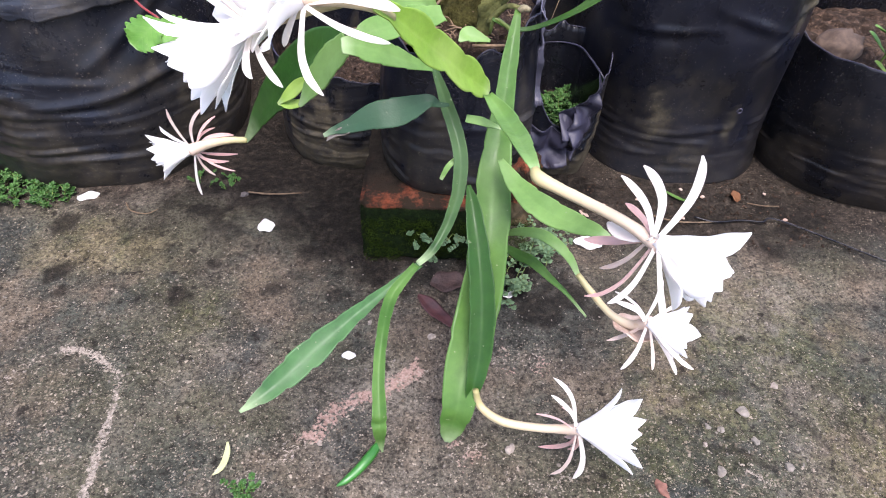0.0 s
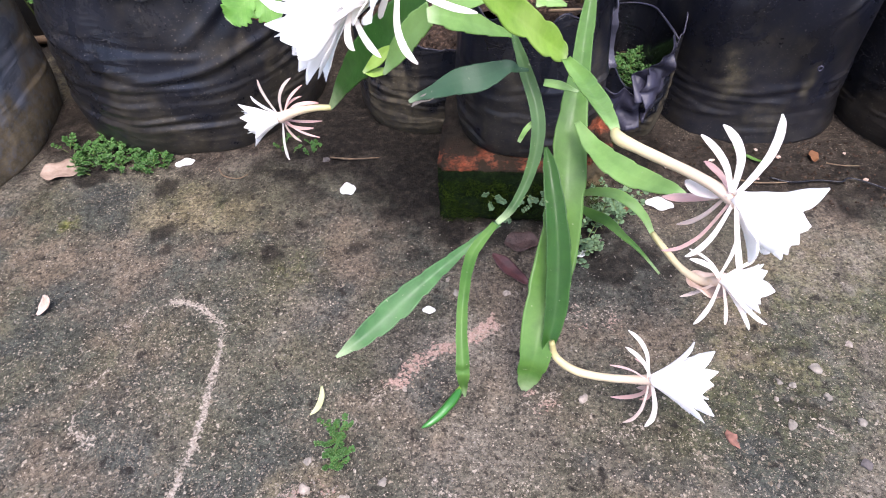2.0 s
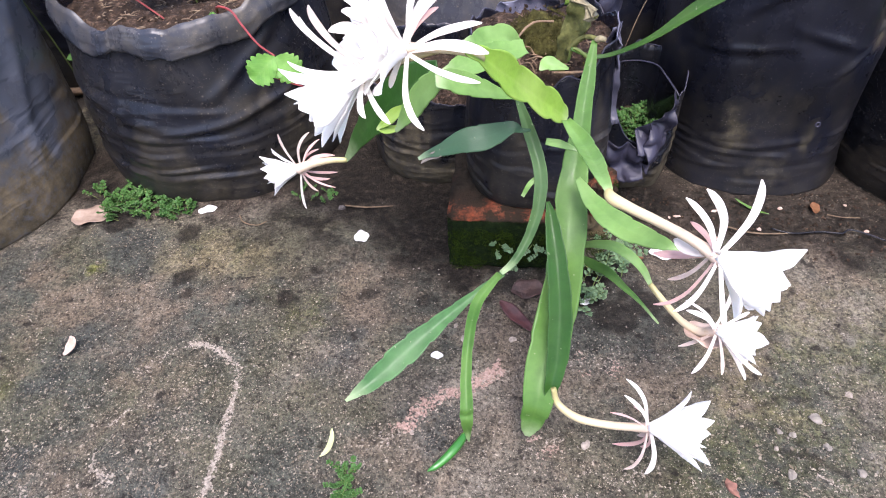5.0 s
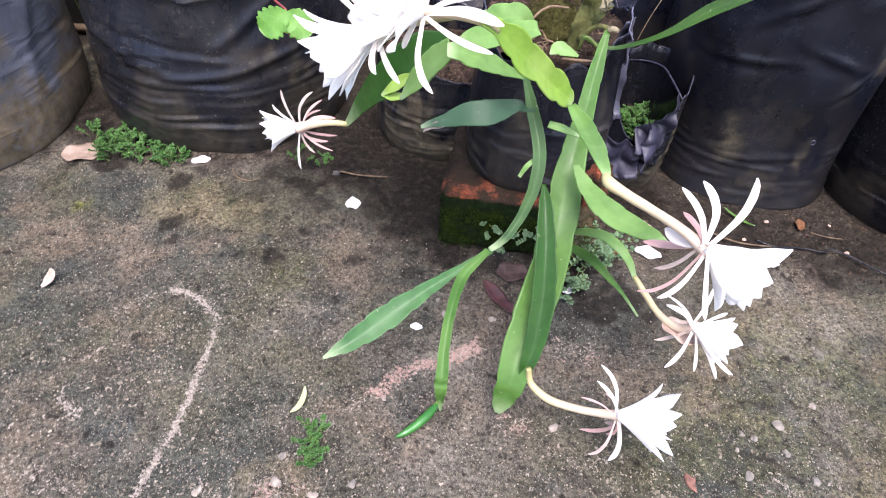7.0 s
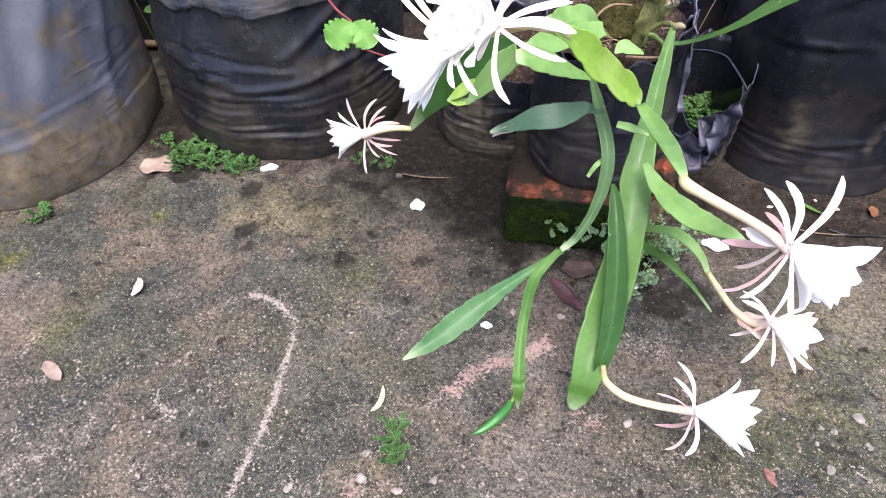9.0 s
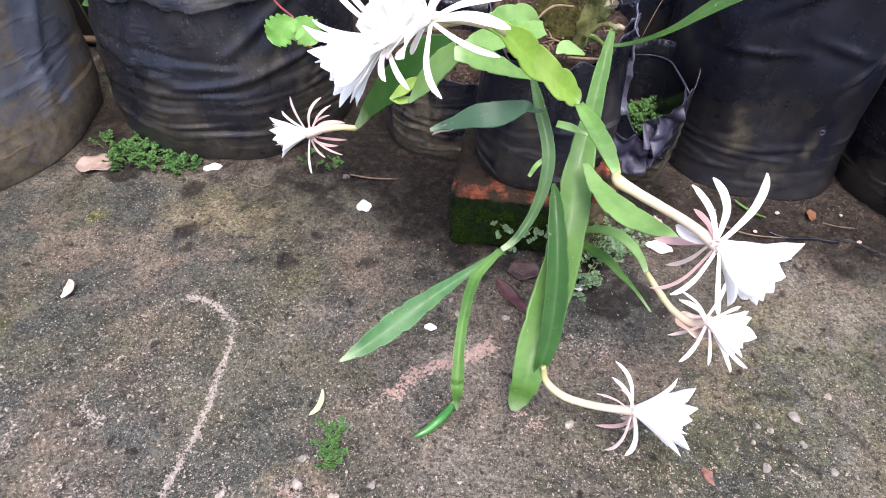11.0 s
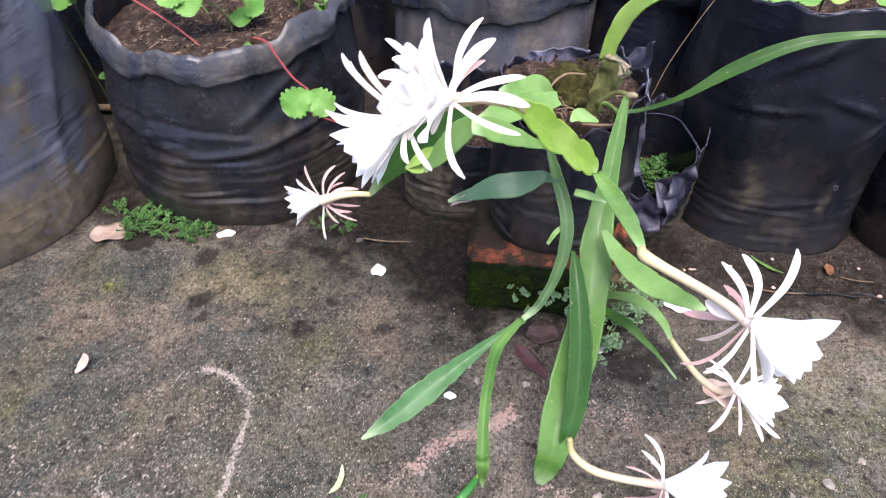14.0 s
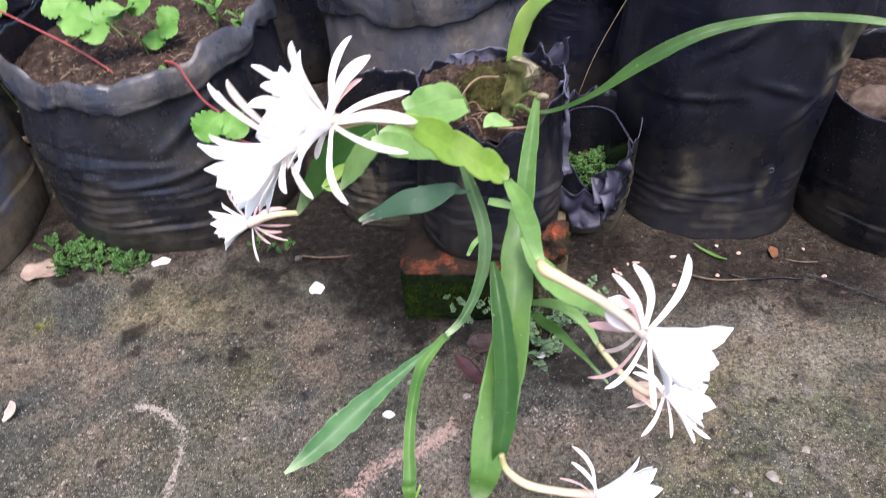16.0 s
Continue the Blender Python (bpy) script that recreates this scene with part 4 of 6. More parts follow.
# ---- brick ----
def build_brick():
    bm = bmesh.new()
    lx, ly, lz = 0.205, 0.19, 0.112
    bmesh.ops.create_cube(bm, size=1, matrix=pose(lx / 2 - 0.001, ly / 2, lz / 2) @ Matrix.Diagonal((lx, ly, lz, 1)))
    bmesh.ops.bevel(bm, geom=list(bm.edges), offset=0.006, segments=2, affect="EDGES")
    bmesh.ops.subdivide_edges(bm, edges=[e for e in bm.edges if e.calc_length() > 0.05], cuts=26, use_grid_fill=True)
    mo, di = bm.verts.layers.float.new("moss"), bm.verts.layers.float.new("dirt")
    for v in bm.verts:
        p = v.co.copy()
        d = 0.004 * fbm(p.x * 30, p.y * 30, p.z * 30, 4)
        out = Vector((p.x - lx / 2, p.y - ly / 2, p.z - lz / 2)).normalized()
        v.co += out * d
        edge = max(0, p.z - 0.085) / 0.03 * max(0, 1 - p.y / 0.03)
        v.co += out * -0.008 * edge * max(0, fbm(p.x * 40, 2, p.z * 10, 3) + 0.25)
        front = max(0, 1 - p.y / 0.012)
        v[mo] = front * (1.0 if p.z < 0.094 else max(0, 1 - (p.z - 0.094) / 0.012)) + (0.6 if p.x < 0.004 and p.z < 0.1 else 0)
        v[di] = max(0.95 * min(1, max(0, (p.x - 0.15 + 0.03 * fbm(p.x * 30, p.z * 30, 8, 2)) / 0.03)) if p.z > 0.085 else 0, min(0.95, max(0, p.y - 0.026 - 0.02 * max(0, 1 - p.x / 0.05) - 0.03 * fbm(p.x * 20, p.y * 20, 4, 2)) / 0.02) if p.z > 0.09 else 0.0)
    ob = part("brick", bm, BRICK)
    tagged(ob, "worn red clay block with dark green moss on its face", "brick")
    return ob


build_brick()


def build_half_block():
    """The stub of a second block, set back beside the brick."""
    bm = bmesh.new()
    bmesh.ops.create_cube(bm, size=1, matrix=pose(0.231, 0.135, 0.038) @ Matrix.Diagonal((0.046, 0.11, 0.076, 1)))
    bmesh.ops.bevel(bm, geom=list(bm.edges), offset=0.005, segments=2, affect="EDGES")
    bmesh.ops.subdivide_edges(bm, edges=[e for e in bm.edges if e.calc_length() > 0.03], cuts=14, use_grid_fill=True)
    for v in bm.verts:
        v.co += Vector((v.co.x - 0.231, v.co.y - 0.135, v.co.z - 0.038)).normalized() * 0.006 * fbm(v.co.x * 40, v.co.y * 40, v.co.z * 40, 3)
    tagged(part("brick", bm, TAN_BLOCK), "tan stub of a weathered block with olive stains", "brick")


build_half_block()


def moss_tuft(label, spots, seed, size=0.006, material=None):
    """Cushions of short moss blades; spots are (point, normal, radius, count)."""
    rng = random.Random(seed)
    bm = bmesh.new()
    for at, nor, rad, count in spots:
        nor = Vector(nor).normalized()
        a = nor.orthogonal().normalized()
        b = nor.cross(a)
        for _ in range(count):
            t, r = rng.uniform(0, 6.283), rad * math.sqrt(rng.random())
            p = Vector(at) + a * math.cos(t) * r + b * math.sin(t) * r
            d = (nor + Vector((rng.uniform(-1, 1), rng.uniform(-1, 1), rng.uniform(-0.4, 1))) * 0.7).normalized()
            s = d.orthogonal().normalized() * size * 0.16
            l = size * rng.uniform(0.5, 1.2)
            q = d.cross(s.normalized()) * size * 0.16
            v = [bm.verts.new(p + s), bm.verts.new(p - s * 0.5 + q), bm.verts.new(p - s * 0.5 - q), bm.verts.new(p + d * l)]
            for f in ((0, 1, 3), (1, 2, 3), (2, 0, 3)):
                bm.faces.new([v[i] for i in f])
    return tagged(part("moss", bm, material or MOSS), label, "moss", kind="stuff")


_r = random.Random(5)
moss_tuft("short dark green moss covering the front of the brick",
          [((_r.uniform(0.01, 0.235), -0.001, _r.uniform(0.008, 0.08)), (0, -1, 0.2), 0.012, 60) for _ in range(90)], 6, 0.004)


def frond(bl, bs, base, direction, length, rng, leaflets=4, size=0.007, up=Vector((0, 0, 1))):
    """A small stem with paired rounded leaflets and one at its end, into leaf and stem meshes."""
    d = Vector(direction).normalized()
    pts = []
    for k in range(5):
        s = k / 4
        p = Vector(base) + d * length * s + up * (0.25 * length * math.sin(s * 2.2))
        pts.append((*p, 0.0011 * (1 - 0.5 * s)))
    tube(bs, pts, 4, 4)
    side = d.cross(up)
    side = side.normalized() if side.length > 0.01 else Vector((1, 0, 0))
    for k in range(1, leaflets + 1):
        s = 0.25 + 0.75 * k / leaflets
        p = Vector(pts[min(4, int(s * 4))][:3])
        for q in ((-1, 1) if k < leaflets else (0, -1, 1)):
            w = (side * q * 0.9 + d * (0.5 if q else 1) + up * rng.uniform(-0.1, 0.4)).normalized()
            z = size * rng.uniform(0.7, 1.2)
            e = p + w * z
            m1 = p + w * z * 0.5
            ribbon(bl, [(*p, 0.0012), (*m1, z * 0.85), (*(p + w * z * 0.85), z * 0.6), (*e, 0.0008)], face=up + Vector((rng.uniform(-0.4, 0.4), rng.uniform(-0.4, 0.4), 0)), n=3, m=1, thick=0.0004, fold=0.25)


def weed(label, spots, seed, length=(0.015, 0.03), size=0.008, leaf=None, category="weed", up=(0, 0, 1), name="weed_clump"):
    """A clump of small ferny weeds: spots are (point, spread, count)."""
    rng = random.Random(seed)
    root = thing(name, label, category)
    bl, bs = bmesh.new(), bmesh.new()
    u = Vector(up).normalized()
    a = u.orthogonal().normalized()
    b = u.cross(a)
    for at, rad, count in spots:
        for _ in range(count):
            t, r = rng.uniform(0, 6.283), rad * math.sqrt(rng.random())
            p = Vector(at) + a * math.cos(t) * r + b * math.sin(t) * r
            t2 = t + rng.uniform(-2.6, 2.6)
            d = a * math.cos(t2) + b * math.sin(t2) + u * rng.uniform(0.3, 1.4)
            frond(bl, bs, p, d, rng.uniform(*length), rng, rng.choice((3, 4)), size, u)
    tagged(part("foliage", bl, leaf or WEED_LEAF, root), kind="stuff")
    tagged(part("stem", bs, GREEN_STEM, root), kind="stuff")
    return root


weed("bright green ferny weeds at the foot of a grow bag", [((-0.60, 0.125, 0.0), 0.05, 40), ((-0.55, 0.112, 0.0), 0.035, 20), ((-0.50, 0.112, 0.0), 0.03, 16), ((-0.665, 0.145, 0.0), 0.012, 7), ((-0.60, 0.12, 0.0), 0.035, 40), ((-0.505, 0.105, 0.0), 0.022, 18)], 11, (0.010, 0.024), 0.0068)
weed("small green seedling growing in a concrete crack", [((-0.092, -0.381, 0.0), 0.008, 16), ((-0.092, -0.364, 0.0), 0.009, 12), ((-0.09, -0.398, 0.0), 0.009, 12)], 12, (0.010, 0.019), 0.0042, WEED_LEAF)
weed("pale ferny weeds growing beside the brick", [((0.215, -0.03, 0.0), 0.022, 16), ((0.245, -0.005, 0.01), 0.025, 18), ((0.265, 0.04, 0.0), 0.02, 12), ((0.2, -0.06, 0.0), 0.014, 8)], 13, (0.02, 0.04), 0.008, FERN_LEAF)
weed("pale little ferns rooted in the brick's face", [((0.075, -0.004, 0.055), 0.008, 4), ((0.13, -0.004, 0.05), 0.01, 5), ((0.16, -0.004, 0.075), 0.01, 4), ((0.1, -0.004, 0.025), 0.006, 2), ((0.175, -0.004, 0.03), 0.012, 5)], 14, (0.008, 0.018), 0.0052, FERN_LEAF, up=(0, -1, 0.25))
weed("yellowish weeds on damp concrete under a flower", [((-0.29, 0.165, 0.0), 0.03, 9), ((-0.24, 0.16, 0.0), 0.02, 7)], 15, (0.006, 0.012), 0.005, WEED_LEAF)
weed("dense green moss fern inside the torn bag", [((0.30, 0.285, 0.082), 0.045, 110)], 16, (0.012, 0.028), 0.007, WEED_LEAF)
weed("tiny green weed at a grow bag's foot", [((-0.792, -0.081, 0.0), 0.014, 12)], 17, (0.01, 0.02), 0.007)


# ---- the flowering plant ----
BLADES = dict(
    main_blade=[(0.187, 0.030, 0.373, 0.0070), (0.181, 0.000, 0.336, 0.0182), (0.176, -0.035, 0.300, 0.0223), (0.171, -0.065, 0.265, 0.0308), (0.167, -0.100, 0.235, 0.0388), (0.164, -0.150, 0.197, 0.0437), (0.155, -0.200, 0.139, 0.0478), (0.143, -0.250, 0.104, 0.0470), (0.135, -0.290, 0.071, 0.0355), (0.131, -0.297, 0.050, 0.0293), (0.128, -0.301, 0.034, 0.0202), (0.126, -0.303, 0.019, 0.0055)],
    front_blade=[(0.138, -0.120, 0.242, 0.0041), (0.144, -0.145, 0.227, 0.0174), (0.152, -0.185, 0.193, 0.0252), (0.157, -0.220, 0.154, 0.0284), (0.156, -0.255, 0.114, 0.0251), (0.150, -0.280, 0.081, 0.0146), (0.151, -0.285, 0.045, 0.0027)],
    arm_blade=[(0.096, -0.040, 0.337, 0.0066), (0.111, -0.060, 0.304, 0.0148), (0.127, -0.090, 0.268, 0.0164), (0.128, -0.115, 0.235, 0.0154), (0.118, -0.140, 0.205, 0.0121), (0.102, -0.165, 0.186, 0.0098), (0.086, -0.180, 0.178, 0.0066)],
    left_blade=[(0.089, -0.178, 0.176, 0.0082), (0.057, -0.200, 0.162, 0.0095), (0.020, -0.235, 0.151, 0.0186), (-0.021, -0.275, 0.136, 0.0306), (-0.055, -0.310, 0.125, 0.0217), (-0.081, -0.335, 0.121, 0.0031)],
    thin_blade=[(0.084, -0.180, 0.176, 0.0082), (0.060, -0.213, 0.161, 0.0134), (0.053, -0.255, 0.150, 0.0124), (0.052, -0.295, 0.131, 0.0127), (0.055, -0.328, 0.110, 0.0150), (0.056, -0.342, 0.113, 0.0145), (0.057, -0.345, 0.091, 0.0074), (0.058, -0.347, 0.074, 0.0019)],
    bright_blade=[(0.047, -0.170, 0.460, 0.0085), (0.062, -0.155, 0.445, 0.0241), (0.082, -0.135, 0.418, 0.0391), (0.105, -0.115, 0.389, 0.0361), (0.126, -0.095, 0.361, 0.0378), (0.146, -0.080, 0.339, 0.0234), (0.154, -0.075, 0.330, 0.0066)],
    elbow_blade=[(0.153, -0.085, 0.333, 0.0104), (0.167, -0.130, 0.336, 0.0200), (0.174, -0.185, 0.351, 0.0205), (0.179, -0.235, 0.366, 0.0130), (0.183, -0.252, 0.366, 0.0075)],
    under_blade=[(0.172, -0.100, 0.263, 0.0068), (0.187, -0.130, 0.255, 0.0198), (0.209, -0.170, 0.258, 0.0271), (0.235, -0.200, 0.265, 0.0236), (0.253, -0.230, 0.281, 0.0138), (0.264, -0.240, 0.284, 0.0034)],
    arch_blade=[(0.185, -0.120, 0.173, 0.0064), (0.202, -0.135, 0.190, 0.0100), (0.219, -0.150, 0.201, 0.0124), (0.235, -0.165, 0.202, 0.0120), (0.250, -0.176, 0.192, 0.0092), (0.261, -0.184, 0.175, 0.0052)],
    hook_blade=[(0.190, -0.100, 0.131, 0.0075), (0.205, -0.125, 0.142, 0.0128), (0.219, -0.145, 0.151, 0.0124), (0.235, -0.165, 0.149, 0.0086), (0.254, -0.185, 0.144, 0.0045), (0.278, -0.200, 0.123, 0.0023)],
    dark_blade=[(0.113, -0.100, 0.329, 0.0032), (0.102, -0.103, 0.331, 0.0064), (0.091, -0.105, 0.335, 0.0154), (0.066, -0.107, 0.324, 0.0298), (0.041, -0.109, 0.319, 0.0287), (0.015, -0.111, 0.308, 0.0171), (-0.005, -0.113, 0.301, 0.0080), (-0.015, -0.115, 0.296, 0.0040)],
    deep_blade=[(0.001, -0.030, 0.365, 0.0218), (-0.037, 0.000, 0.327, 0.0522), (-0.081, 0.030, 0.274, 0.0578), (-0.127, 0.060, 0.210, 0.0337), (-0.165, 0.075, 0.149, 0.0068)],
    pale_blade=[(0.007, -0.060, 0.370, 0.0273), (-0.015, -0.045, 0.341, 0.0337), (-0.036, -0.035, 0.309, 0.0257), (-0.058, -0.025, 0.273, 0.0042)],
    spotted_blade=[(0.094, -0.050, 0.341, 0.0064), (0.066, -0.070, 0.360, 0.0184), (0.043, -0.085, 0.376, 0.0275), (0.025, -0.090, 0.384, 0.0272), (0.007, -0.095, 0.386, 0.0153)],
    back_blade=[(0.103, 0.000, 0.378, 0.0193), (0.074, -0.020, 0.380, 0.0316), (0.041, -0.050, 0.383, 0.0307), (0.012, -0.070, 0.381, 0.0097)],
    young_blade=[(0.100, 0.040, 0.352, 0.0116), (0.081, 0.020, 0.380, 0.0307), (0.057, 0.000, 0.383, 0.0384), (0.035, -0.030, 0.392, 0.0172)],
    tiny_blade=[(-0.042, -0.020, 0.310, 0.0027), (-0.062, -0.015, 0.290, 0.0169), (-0.087, -0.010, 0.265, 0.0036)],
    lime_blade=[(-0.053, -0.020, 0.275, 0.0071), (-0.071, -0.015, 0.268, 0.0115), (-0.085, -0.010, 0.267, 0.0058)],
    long_blade=[(0.161, 0.050, 0.352, 0.0044), (0.193, 0.060, 0.336, 0.0052), (0.227, 0.058, 0.346, 0.0060), (0.263, 0.050, 0.371, 0.0085), (0.314, 0.050, 0.412, 0.0175), (0.374, 0.050, 0.445, 0.0140), (0.437, 0.050, 0.459, 0.0095), (0.484, 0.050, 0.461, 0.0090), (0.565, 0.050, 0.453, 0.0085), (0.659, 0.050, 0.430, 0.0038)],
    high_blade=[(0.157, 0.060, 0.404, 0.0169), (0.162, 0.055, 0.436, 0.0191), (0.174, 0.045, 0.470, 0.0223), (0.200, 0.020, 0.504, 0.0197), (0.249, -0.010, 0.527, 0.0185), (0.315, -0.050, 0.549, 0.0160), (0.350, -0.080, 0.565, 0.0080)],
    twig_a=[(0.128, -0.090, 0.259, 0.0048), (0.116, -0.100, 0.252, 0.0062), (0.108, -0.105, 0.237, 0.0042)],
    twig_b=[(0.132, -0.085, 0.304, 0.0080), (0.149, -0.090, 0.304, 0.0093), (0.169, -0.095, 0.300, 0.0026)],
    thorn_leaf=[(0.159, 0.030, 0.335, 0.0029), (0.142, 0.030, 0.340, 0.0144), (0.132, 0.030, 0.341, 0.0188), (0.123, 0.020, 0.338, 0.0029)],
)
TUBES = dict(
    torn_rim=[(0.355, 0.222, 0.184, 0.0027), (0.347, 0.235, 0.192, 0.0037), (0.339, 0.280, 0.191, 0.0029), (0.333, 0.330, 0.182, 0.0035), (0.309, 0.360, 0.174, 0.0030), (0.278, 0.350, 0.177, 0.0030), (0.253, 0.300, 0.194, 0.0039), (0.242, 0.250, 0.195, 0.0038)],
    f1_stem=[(0.153, -0.282, 0.093, 0.0067), (0.160, -0.290, 0.073, 0.0084), (0.182, -0.305, 0.070, 0.0093), (0.214, -0.310, 0.068, 0.0092), (0.243, -0.317, 0.078, 0.0100), (0.262, -0.325, 0.093, 0.0127)],
    f2_stem=[(0.182, -0.250, 0.366, 0.0075), (0.186, -0.258, 0.363, 0.0115), (0.203, -0.268, 0.360, 0.0098), (0.229, -0.290, 0.361, 0.0090), (0.250, -0.315, 0.365, 0.0092), (0.267, -0.333, 0.362, 0.0115)],
    f4_stem=[(0.261, -0.184, 0.175, 0.0066), (0.276, -0.200, 0.164, 0.0075), (0.298, -0.212, 0.145, 0.0085), (0.319, -0.225, 0.142, 0.0105), (0.333, -0.238, 0.163, 0.0140)],
    f0_stem=[(-0.163, 0.075, 0.151, 0.0085), (-0.187, 0.073, 0.151, 0.0102), (-0.215, 0.072, 0.145, 0.0129), (-0.244, 0.070, 0.134, 0.0173)],
    f3a_stem=[(0.062, -0.155, 0.444, 0.0077), (0.048, -0.165, 0.456, 0.0075), (0.027, -0.175, 0.464, 0.0074), (0.004, -0.183, 0.469, 0.0094), (-0.014, -0.190, 0.472, 0.0145)],
    f3b_stem=[(0.022, -0.172, 0.461, 0.0053), (-0.007, -0.176, 0.455, 0.0064), (-0.029, -0.190, 0.453, 0.0085), (-0.046, -0.204, 0.453, 0.0115)],
)
FLOWERS = dict(
    f1=((0.262, -0.325, 0.093), (0.321, -0.332, 0.101), 0.069, [((0.227, -0.300, 0.147), 0.0048, 0.2), ((0.228, -0.305, 0.122), 0.0048, 0.2), ((0.219, -0.300, 0.079), 0.0030, 1.0), ((0.242, -0.305, 0.101), 0.0035, 0.9), ((0.255, -0.305, 0.041), 0.0055, 0.4), ((0.231, -0.300, 0.007), 0.0060, 0.9), ((0.259, -0.315, 0.031), 0.0045, 0.9), ((0.241, -0.335, 0.011), 0.0040, 0.6), ((0.262, -0.345, 0.023), 0.0065, 0.2)]),
    f2=((0.268, -0.333, 0.366), (0.318, -0.353, 0.342), 0.060, [((0.235, -0.303, 0.403), 0.0060, 0.1), ((0.251, -0.298, 0.409), 0.0072, 0.0), ((0.292, -0.293, 0.416), 0.0072, 0.0), ((0.244, -0.303, 0.378), 0.0060, 0.8), ((0.236, -0.298, 0.352), 0.0120, 0.1), ((0.227, -0.283, 0.322), 0.0090, 0.8), ((0.239, -0.303, 0.307), 0.0040, 0.3), ((0.226, -0.323, 0.294), 0.0040, 0.7), ((0.234, -0.353, 0.322), 0.0048, 0.1), ((0.268, -0.378, 0.331), 0.0048, 0.1)]),
    f4=((0.334, -0.240, 0.163), (0.377, -0.250, 0.156), 0.05, [((0.293, -0.220, 0.189), 0.0030, 0.2), ((0.295, -0.225, 0.178), 0.0060, 0.1), ((0.297, -0.230, 0.121), 0.0045, 0.5), ((0.310, -0.260, 0.108), 0.0055, 0.1), ((0.338, -0.270, 0.123), 0.0040, 0.5), ((0.362, -0.275, 0.123), 0.0050, 0.2), ((0.341, -0.210, 0.200), 0.0045, 0.1), ((0.365, -0.220, 0.175), 0.0040, 0.1), ((0.374, -0.280, 0.141), 0.0050, 0.1)]),
    f0=((-0.245, 0.070, 0.134), (-0.291, 0.060, 0.131), 0.060, [((-0.264, 0.075, 0.196), 0.0040, 0.3), ((-0.216, 0.080, 0.197), 0.0050, 0.6), ((-0.204, 0.085, 0.181), 0.0050, 0.7), ((-0.186, 0.090, 0.148), 0.0075, 0.8), ((-0.184, 0.085, 0.120), 0.0050, 0.9), ((-0.188, 0.070, 0.100), 0.0040, 0.7), ((-0.239, 0.055, 0.065), 0.0040, 0.2), ((-0.198, 0.080, 0.109), 0.0060, 0.8), ((-0.204, 0.085, 0.138), 0.0050, 0.9), ((-0.208, 0.085, 0.163), 0.0040, 0.8), ((-0.220, 0.075, 0.087), 0.0040, 0.6)]),
    f3a=((-0.010, -0.190, 0.470), (-0.060, -0.220, 0.488), 0.066, [((-0.025, -0.190, 0.545), 0.0078, 0.0), ((0.020, -0.170, 0.540), 0.0075, 0.0), ((0.032, -0.160, 0.517), 0.0120, 0.0), ((0.024, -0.170, 0.501), 0.0060, 0.7), ((0.062, -0.150, 0.477), 0.0075, 0.1), ((0.068, -0.160, 0.455), 0.0115, 0.1), ((0.062, -0.190, 0.439), 0.0065, 0.1), ((0.016, -0.250, 0.425), 0.0065, 0.0), ((-0.020, -0.200, 0.438), 0.0060, 0.0), ((-0.041, -0.200, 0.522), 0.0085, 0.0), ((-0.063, -0.190, 0.524), 0.0060, 0.1), ((-0.055, -0.200, 0.511), 0.0100, 0.0), ((-0.066, -0.210, 0.498), 0.0120, 0.0)]),
    f3b=((-0.048, -0.205, 0.452), (-0.089, -0.225, 0.427), 0.070, [((-0.100, -0.200, 0.513), 0.0060, 0.0), ((-0.093, -0.200, 0.506), 0.0045, 0.2), ((-0.085, -0.195, 0.514), 0.0070, 0.5), ((-0.013, -0.250, 0.432), 0.0060, 0.0), ((-0.033, -0.255, 0.441), 0.0060, 0.0)]),
)

LOOKS = dict(
    main_blade=(LEAF_MID, 9, 0.12, 0.25), front_blade=(LEAF_DEEP, 9, 0.1, 0.45), arm_blade=(LEAF_ARM, 7, 0.08, 0.5), left_blade=(LEAF_BLUE, 8, 0.2, 0.28),
    thin_blade=(LEAF_MID, 9, 0.12, 0.5), bright_blade=(LEAF_LIME, 5, 0.3, 0.3), elbow_blade=(LEAF_PALE, 3, 0.12, 0.4), under_blade=(LEAF_PALE, 6, 0.12, 0.2),
    arch_blade=(LEAF_PALE, 4, 0.06, 0.2), hook_blade=(LEAF_MID, 5, 0.08, 0.35), dark_blade=(LEAF_DARK, 5, 0.08, 0.12), deep_blade=(LEAF_DEEP, 5, 0.1, 0.2),
    pale_blade=(LEAF_PALE, 5, 0.1, 0.15), spotted_blade=(LEAF_PALE, 4, 0.12, 0.2), back_blade=(LEAF_PALE, 4, 0.15, 0.2), young_blade=(LEAF_PALE, 3, 0.25, 0.3),
    tiny_blade=(LEAF_LIME, 0, 0, 0.2), lime_blade=(LEAF_LIME, 0, 0, 0.2), long_blade=(LEAF_OLIVE, 7, 0.08, 0.25), high_blade=(LEAF_LIME, 5, 0.06, 0.25),
    twig_a=(LEAF_PALE, 0, 0, 0.2), twig_b=(LEAF_PALE, 0, 0, 0.2), thorn_leaf=(LEAF_PALE, 0, 0, 0.2),
)
plant = thing("night_blooming_cactus", "night-blooming cactus with long flat green blades and white flowers", "flowering plant")
for k, (key, pts) in enumerate(BLADES.items()):
    mt, teeth, depth, fold = LOOKS[key]
    bm = ribbon(bmesh.new(), pts, fold=fold, teeth=teeth, depth=depth, n=64, m=7, thick=0.0016, wave=0.06, seed=k, rounded=key in ("bright_blade", "young_blade"))
    part("blade", bm, mt, plant)


